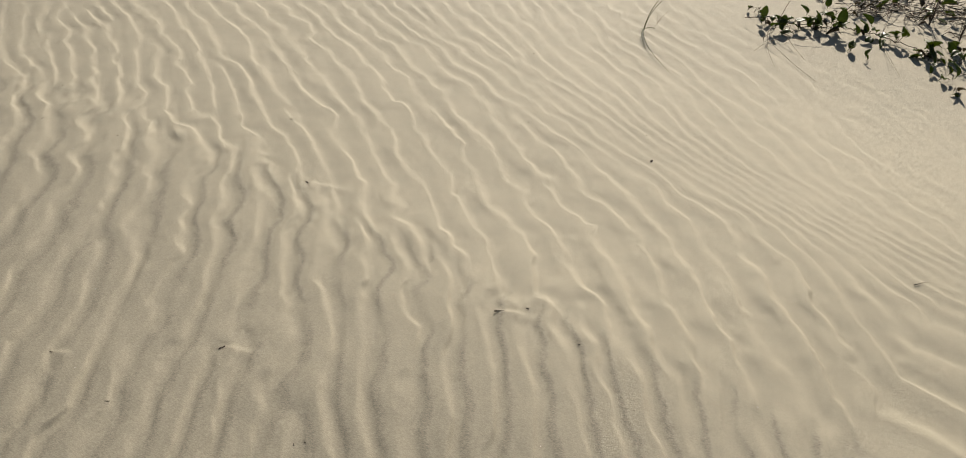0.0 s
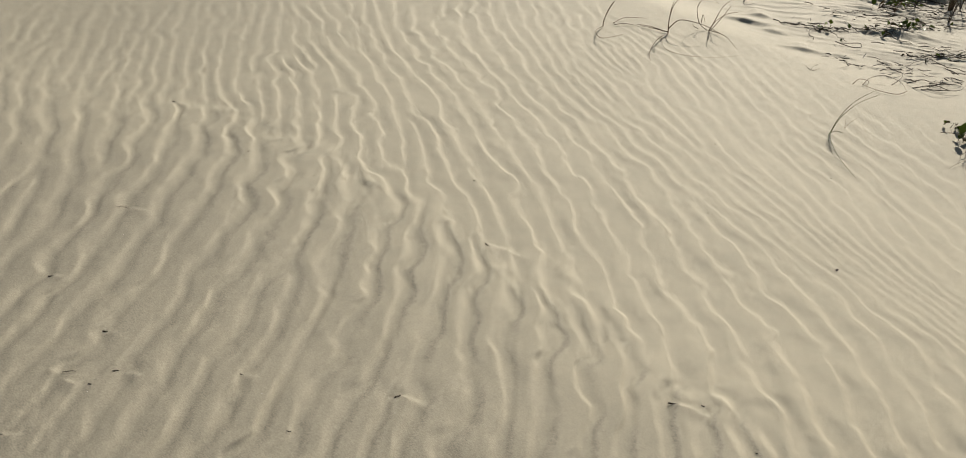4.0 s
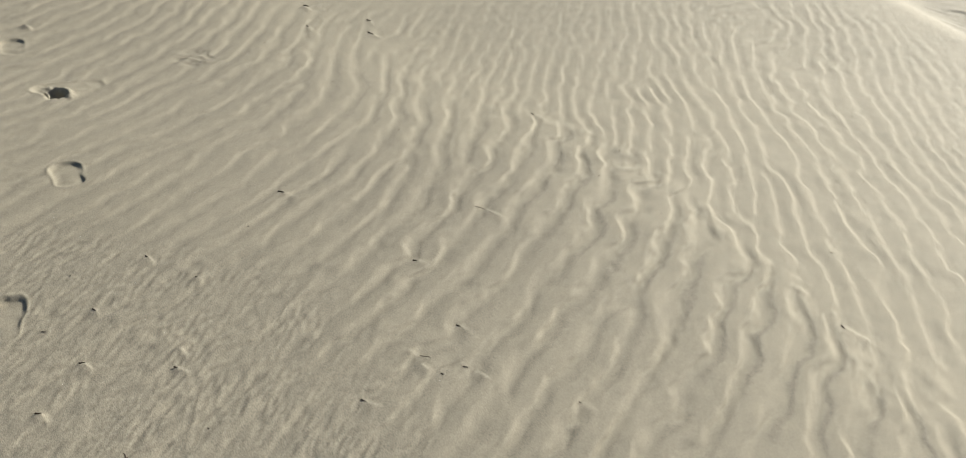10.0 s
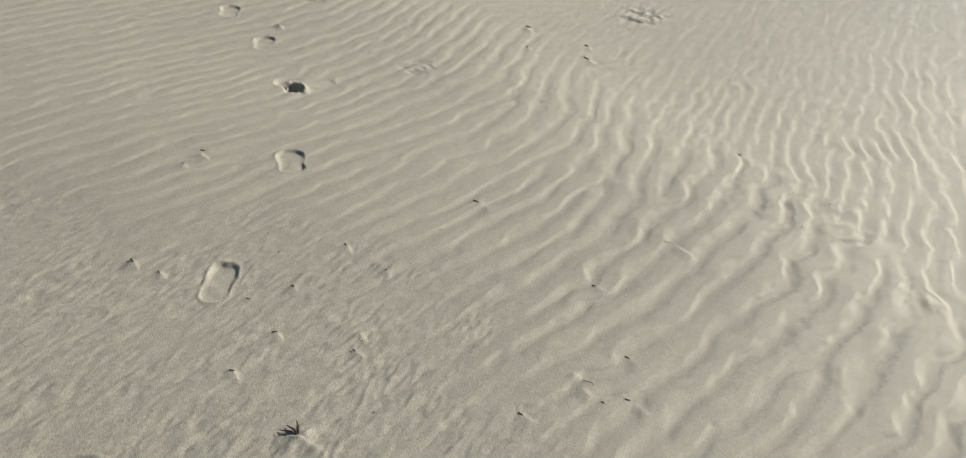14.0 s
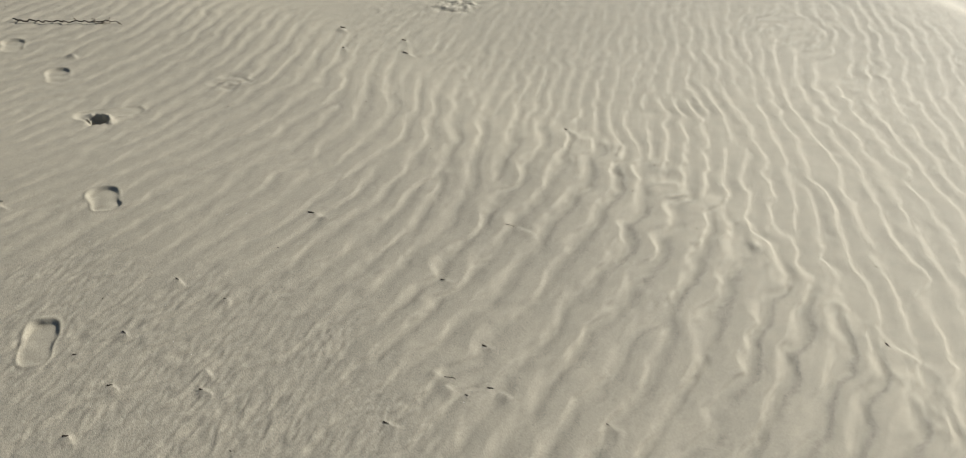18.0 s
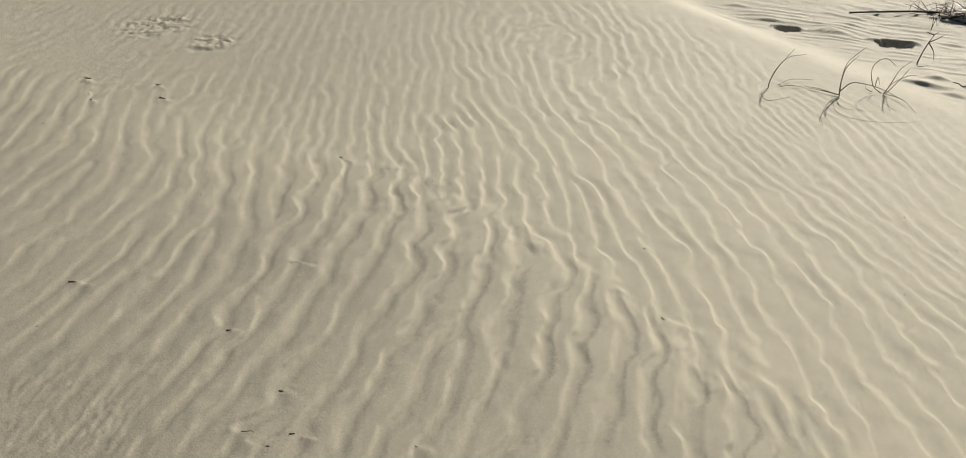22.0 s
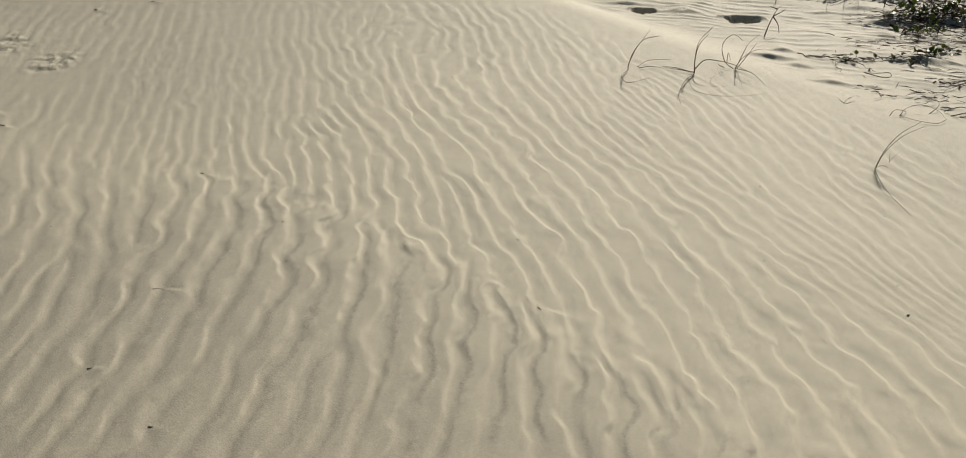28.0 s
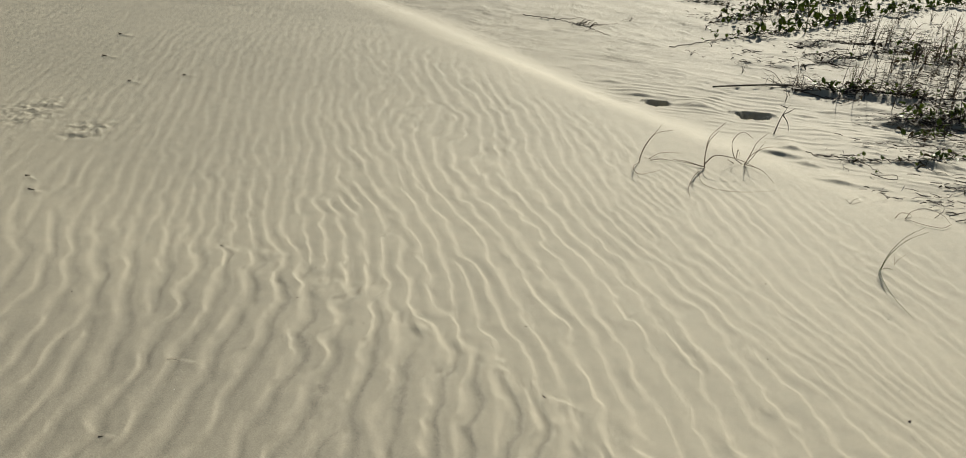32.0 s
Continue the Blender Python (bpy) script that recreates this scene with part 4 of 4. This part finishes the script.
for x, y, n in ((1.85, 8.5, 8), (2.05, 8.7, 12), (2.25, 8.9, 12), (2.45, 9.1, 12), (2.1, 9.3, 10), (2.4, 8.6, 10), (2.7, 9.0, 10)):
    vine_clump(x, y, n, 0.06, 0.1, "dark half-withered leaves among grass stalks", 0.5, 0.09, 0.3, "dark leaf clumps")
vine([(0.74, 7.1), (1.05, 7.2), (1.35, 7.33), (1.74, 7.3), (2.1, 7.45), (2.8, 7.7)], 50, 0.052, "dark vine runner half buried in drifted sand", "vines", 0.008, 0.5, 0.06, 10, 0.0, WOOD, 1.0, 0.06)
for x, y, n in ((0.98, 7.2, 5), (1.1, 7.24, 10), (1.22, 7.28, 12), (1.35, 7.34, 9), (1.5, 7.3, 6), (1.66, 7.3, 6), (1.85, 7.4, 6)):
    vine_clump(x, y, n, 0.052, 0.05, "dark leaves along a half-buried runner", 0.4, 0.07, 0.3, "dark leaf clumps")
vine([(1.36, 6.51), (1.64, 6.57), (1.81, 6.71), (1.98, 6.92), (2.4, 7.0), (2.8, 7.1)], 60, 0.055, "dense green vine over a low sand mound", "vines", 0.006, 0.25, 0.07, 10, 0.1, None, 1.0, 0.06)
for n in range(13):
    f = RND.random()
    vine_clump(1.45 + 0.9 * f, 6.52 + 0.4 * f + RND.gauss(0, 0.07), RND.randint(7, 12), 0.055, 0.06, "dense glossy vine leaves over a sand mound", 0.2, 0.10, 0.4, "leaf clumps on the mound")
vine([(1.4, 6.12), (1.55, 6.25), (1.7, 6.4)], 26, 0.05, GREEN, "vines", 0.005, 0.25, 0.05, 6, 0.0, None, 1.0, 0.05)
vine([(0.62, 5.36), (0.87, 5.4), (0.97, 5.42), (1.19, 5.49), (1.37, 5.51), (1.58, 5.74), (2.0, 5.95)], 12, 0.042, "thin vine runner with few leaves", "vines", 0.0035, 0.35, 0.03, 4, 0.35)
for x, y, n, s in ((0.96, 5.43, 2, 0.035), (1.19, 5.50, 4, 0.04), (1.26, 5.44, 2, 0.04), (1.38, 5.53, 7, 0.042), (1.5, 5.62, 8, 0.042), (1.58, 5.75, 8, 0.042)):
    vine_clump(x, y, n, s, 0.035, "small dark leaves along a thin runner", 0.3, 0.04, 0.4, "dark leaf clumps")
vine([(1.35, 5.0), (1.55, 5.12), (1.9, 5.3), (2.3, 5.4)], 16, 0.045, "thin dark vine runner in a sand ledge", "vines", 0.004, 0.5, 0.04, 4, 0.2)
sprig(0.96, 5.06, [[(0, 0.05, 0.01), (0.01, 0.0, 0.02), (0.07, -0.03, 0.012), (0.13, -0.02, 0.012), (0.13, 0.03, 0.025), (0.08, 0.05, 0.012), (0.03, 0.03, 0.008)]], "small curled dead vine end", "", WOOD, 0.0035)
vine([(-1.9, 9.04), (-1.6, 9.0), (-1.33, 8.88), (-1.1, 8.66), (-0.92, 8.43)], 5, 0.03, "bare dead vine runner with a frayed end", "vines", 0.004, 1.0, 0.03, 3, 0.5)
dry_branch(-1.25, 8.85, 12, 1.0, "frayed dark end of a dead runner", -2.4, 0.4, (0.0025, 0.005), (WOOD, STEM))
# A half-buried dead runner beyond the footprints.
vine([(-4.85, 2.0), (-4.72, 2.1), (-4.6, 2.22), (-4.47, 2.36)], 3, 0.018, "dead runner half buried in the sand", "vines", 0.0045, 1.0, 0.03, 0, 0.3, WOOD)
dry_branch(-4.55, 2.30, 4, 0.35, "frayed dark end of a dead runner", -0.6, 2.6, (0.0025, 0.0045), (WOOD, STEM), 0.04)
for x, y in ((0.35, 8.0), (0.62, 8.05), (0.45, 8.45)):
    dry_branch(x, y, 5, 0.7, "bits of dead vine on the sand", -2.6, 0.5, (0.0025, 0.005), (WOOD, STEM), 0.05)
vine([(2.0, 5.1), (2.4, 4.9), (2.8, 4.9)], 24, 0.06, GREEN, "vines", 0.005, 0.3, 0.07, 5, 0.0)

# A weathered stalk that lies out of the drifted sand, thickening towards its root.
ob = thing("dead_stalk", 0.08, 6.97, "weathered dark dead stalk lying on drifted sand", "stalk")
line = bent([(0.08, 6.97, 0), (0.33, 7.06, 0), (0.55, 7.18, 0), (0.74, 7.3, 0)], 24)
hs = base_z([p.x for p in line], [p.y for p in line])
part("stalk", tube("stalk", [Vector((p.x - 0.08, p.y - 6.97, h - ob.location.z + 0.010 + 0.02 * math.sin(i * 0.12))) for i, (p, h) in enumerate(zip(line, hs))], 0.006, 0.010, WOOD, 7, 0.15), ob)
for x, y, n in ((0.7, 7.25, 9), (0.85, 7.2, 12), (1.0, 7.25, 10), (1.3, 7.3, 10), (1.6, 7.3, 10), (1.8, 7.35, 9)):
    dry_branch(x, y, n, 1.1, "dark dead stems tangled over a drift", -0.6, 3.6, (0.002, 0.005), (WOOD, STEM), 0.08)

# Stalks and thin tufts on the low ground.
sprig(0.46, 5.80, [[(0, 0, -0.02), (0.02, 0.05, 0.05), (0.05, 0.12, 0.11), (0.075, 0.16, 0.15), (0.10, 0.2, 0.165)], [(0.05, 0.12, 0.11), (0.1, 0.16, 0.13), (0.13, 0.18, 0.15)], [(0.075, 0.16, 0.15), (0.03, 0.2, 0.155)], [(0.05, 0.12, 0.11), (0.09, 0.1, 0.06), (0.1, 0.06, 0.02)]],
      "dark broken stalk standing in the sand", "stalks", WOOD, 0.0045)
STALK_WORDS = "tall thin dark stalk standing alone"
for x, y, tall, count, mat, lean in ((1.22, 7.42, 0.26, 9, GREEN_BLADE, 0.5), (1.25, 7.38, 0.3, 5, STRAW, 0.4), (1.46, 7.44, 0.4, 2, WOOD, 0.25), (1.67, 8.13, 0.34, 3, WOOD, 0.3), (1.7, 8.2, 0.22, 7, STRAW, 0.6), (1.95, 8.47, 0.36, 5, WOOD, 0.35),
                                     (2.1, 8.7, 0.34, 8, STRAW, 0.5), (2.0, 8.75, 0.3, 7, GREEN_BLADE, 0.5), (2.25, 8.8, 0.4, 6, WOOD, 0.4), (1.72, 7.16, 0.34, 3, WOOD, 0.35), (1.88, 7.23, 0.32, 3, WOOD, 0.3), (2.05, 7.53, 0.34, 6, STEM, 0.6),
                                     (2.2, 7.6, 0.36, 6, STRAW, 0.6), (2.65, 9.46, 0.45, 2, WOOD, 0.2), (2.44, 9.35, 0.36, 7, STRAW, 0.4), (2.0, 8.01, 0.32, 4, STEM, 0.45), (2.3, 8.3, 0.34, 7, STRAW, 0.5), (2.5, 8.7, 0.36, 7, GREEN_BLADE, 0.5),
                                     (0.78, 7.32, 0.22, 4, STRAW, 0.6), (0.64, 6.78, 0.2, 2, WOOD, 0.25), (1.47, 8.9, 0.42, 2, WOOD, 0.2), (1.32, 8.38, 0.3, 2, STEM, 0.3), (1.1, 9.6, 0.3, 5, GREEN_BLADE, 0.4), (1.45, 10.0, 0.34, 6, STRAW, 0.4),
                                     (1.3, 10.2, 0.34, 5, GREEN_BLADE, 0.4), (0.9, 10.6, 0.3, 6, STRAW, 0.5), (0.7, 10.2, 0.26, 5, GREEN_BLADE, 0.5), (1.8, 10.9, 0.34, 6, GREEN_BLADE, 0.4), (1.66, 6.22, 0.2, 3, WOOD, 0.4), (1.5, 6.1, 0.15, 4, STRAW, 0.8),
                                     (1.85, 6.6, 0.25, 4, WOOD, 0.4), (2.1, 6.8, 0.32, 5, STEM, 0.4), (2.3, 6.9, 0.32, 5, STRAW, 0.5), (1.9, 7.0, 0.28, 4, STRAW, 0.5), (1.75, 7.7, 0.25, 5, STRAW, 0.7), (1.6, 7.4, 0.18, 7, STRAW, 0.9), (1.5, 8.6, 0.16, 5, STEM, 0.9)):
    wild_tuft(x, y, tall, count, mat, lean, STALK_WORDS if count < 3 else "thin brown and green grass tuft with long blades", "grass stalks")
for x, y, high, lean in ((1.2, 7.1, 0.6, 0.10), (1.32, 7.2, 0.66, 0.14), (1.08, 7.1, 0.5, 0.08), (1.45, 6.9, 0.45, 0.06), (1.45, 8.2, 0.6, 0.1)):
    ob = thing("grass_stalk", x, y, STALK_WORDS, "grass", "grass stalks")
    blade(ob, [(0, 0, -0.02), (lean * 0.2, 0.02, high * 0.4), (lean * 0.6, 0.05, high * 0.75), (lean, 0.08, high)], 0.0032, STEM)
for n in range(34):  # tall dark stalks among the runners
    x, y = RND.uniform(1.35, 2.7), RND.uniform(6.4, 9.4)
    ob = thing("grass_stalk", x, y, "tall thin dark stalk among the runners", "grass", "grass stalks")
    high, lean, back = RND.uniform(0.22, 0.5), RND.gauss(0.05, 0.06), RND.uniform(-0.04, 0.08)
    blade(ob, [(0, 0, -0.02), (lean * 0.25, back * 0.3, high * 0.4), (lean * 0.6, back * 0.6, high * 0.75), (lean, back, high)], RND.uniform(0.0018, 0.0034), RND.choice((WOOD, STEM, WOOD, STRAW)))
for n in range(100):
    y = 5.6 + 6.0 * RND.random() ** 1.1
    x = float(np.interp(y, (5, 6, 7, 8, 10, 12), (2.0, 1.8, 2.1, 2.2, 1.6, 1.9))) + (0.25 * y - 0.2) * RND.random() ** 1.3
    kind = RND.random()
    wild_tuft(x, y, RND.uniform(0.18, 0.36), RND.randint(3, 8), STRAW if kind < 0.5 else STEM if kind < 0.75 else GREEN_BLADE, 0.6, "sparse tuft of dry brown grass", "grass tufts")
for x, y in ((-0.1, 8.0), (0.35, 7.6), (0.1, 8.5), (-0.75, 9.3), (0.3, 10.0), (0.05, 9.3)):
    wild_tuft(x, y, 0.06, 4, WOOD, 1.2, "wisp of dead grass flat on the sand", "dead wisps")


# Bits of wood, each at the head of its drift of sand.
def wood_bit(x, y, length, thick, turn, label="tiny dark bit of wood on the sand"):
    z = ground_z(x, y)
    a = radians(turn)
    pts = [Vector((f * length * math.cos(a) + 0.12 * length * math.sin(9 * f + x * 50), f * length * math.sin(a), 0.2 * thick + (0.5 - abs(f)) * 0.3 * thick)) for f in (-0.5, -0.2, 0.1, 0.35, 0.5)]
    me = tube("wood_bit", pts, thick, thick * 0.55, WOOD, 6, 0.25)
    ob = new("wood_bit", me)
    ob.location = (x, y, z)
    return tagged(ob, label, "twig", "bits of wood")


BITS = [(0.045, 1.62, 0.022, 0.0022, 5), (-0.635, 1.447, 0.018, 0.0028, 40), (-0.565, 2.2, 0.014, 0.002, -40), (-1.44, 1.46, 0.016, 0.002, 10), (-2.005, 2.81, 0.03, 0.002, -20),
        (-1.72, 1.63, 0.018, 0.002, 30), (-2.132, 1.148, 0.013, 0.002, 20), (-2.30, 1.643, 0.022, 0.0025, 20), (-1.035, 1.41, 0.010, 0.0018, 0), (-0.841, 1.258, 0.010, 0.0018, 10),
        (0.58, 2.465, 0.012, 0.0035, 60), (-3.096, 3.05, 0.03, 0.003, 0), (-2.57, 0.56, 0.02, 0.003, 0), (-2.48, 0.6, 0.012, 0.002, 0), (-3.6, 3.12, 0.03, 0.003, 10),
        (-4.28, 5.48, 0.035, 0.004, 10), (-4.08, 5.0, 0.03, 0.004, -10), (-3.37, 4.82, 0.025, 0.003, 20), (-3.63, 4.61, 0.03, 0.003, 0), (-3.22, 3.18, 0.02, 0.0025, 15), (-3.38, 2.9, 0.02, 0.0025, -10), (-3.1, 1.02, 0.016, 0.0025, 30),
        (-3.04, 0.92, 0.014, 0.002, 0), (-2.06, 0.74, 0.012, 0.002, 50), (-1.88, 0.87, 0.014, 0.0022, 20), (-2.21, 0.88, 0.012, 0.002, 0), (-2.23, 0.75, 0.01, 0.002, 30), (-2.31, 1.12, 0.012, 0.002, 0), (-1.985, 0.58, 0.014, 0.0022, 40),
        (-1.45, 1.07, 0.012, 0.002, 10), (-1.33, 1.33, 0.012, 0.002, 30), (-1.36, 1.27, 0.01, 0.002, 0)]
for row in BITS:
    wood_bit(*row)
for t in range(26):  # crumbs
    x, y = RND.uniform(-3.4, 0.9), RND.uniform(0.7, 3.4)
    wood_bit(x, y, RND.uniform(0.004, 0.008), RND.uniform(0.0012, 0.0022), RND.uniform(0, 180), "dark crumb of plant litter on the sand")
for x, y, bends in ((-1.755, 2.02, 0.055), (-1.43, 1.29, 0.03), (1.255, 1.825, 0.045)):
    ob = thing("twig", x, y, "thin curved dead twig on the sand", "twig", "bits of wood", ground_z(x, y))
    blade(ob, [(-bends / 2, -0.004, 0.002), (-bends / 6, 0.0, 0.003), (bends / 6, 0.006, 0.003), (bends / 2, 0.006, 0.002)], 0.0016, WOOD, 10, "stem")
ob = thing("root_stub", -1.705, 0.605, "dark forked root stub poking out of the sand", "root", "", ground_z(-1.705, 0.605))
for dx, dy, dz, w in ((-0.034, -0.01, 0.006, 0.004), (-0.032, 0.014, 0.008, 0.0035), (-0.035, -0.03, 0.004, 0.003), (-0.018, 0.012, 0.006, 0.003)):
    blade(ob, [(0.012, -0.006, -0.01), (dx * 0.3, dy * 0.3, dz * 0.6), (dx * 0.7, dy * 0.8, dz), (dx, dy, dz * 0.9)], w, WOOD, 8, "root")

# White glossy chips added to stand in for glints of the sand.
chip = mesh_from("shell_chip", [(-1, -0.7, 0), (0.8, -1, 0.1), (1.1, 0.5, 0), (-0.3, 1, 0.1), (-0.9, -0.6, 0.5), (0.7, -0.8, 0.7), (0.9, 0.5, 0.6), (-0.3, 0.8, 0.5)],
                 [(3, 2, 1, 0), (4, 5, 6, 7), (0, 1, 5, 4), (1, 2, 6, 5), (2, 3, 7, 6), (3, 0, 4, 7)], GLINT_WHITE, False)
spots = [(RND.uniform(-3.6, 1.6), 0.6 + 3.8 * RND.random() ** 1.3) for n in range(70)]
heights = ground_height([a for a, _ in spots], [b for _, b in spots])
for (x, y), z in zip(spots, heights):
    ob = tagged(new("shell_chip", chip), "tiny white chip standing in for a glint on the sand", "shell", "shell chips")
    ob.matrix_basis = Matrix.Translation((x, y, z)) @ Euler((RND.uniform(-0.5, 0.5), RND.uniform(-0.5, 0.5), RND.uniform(0, 6))).to_matrix().to_4x4() @ Matrix.Scale(RND.uniform(0.0011, 0.0017), 4)
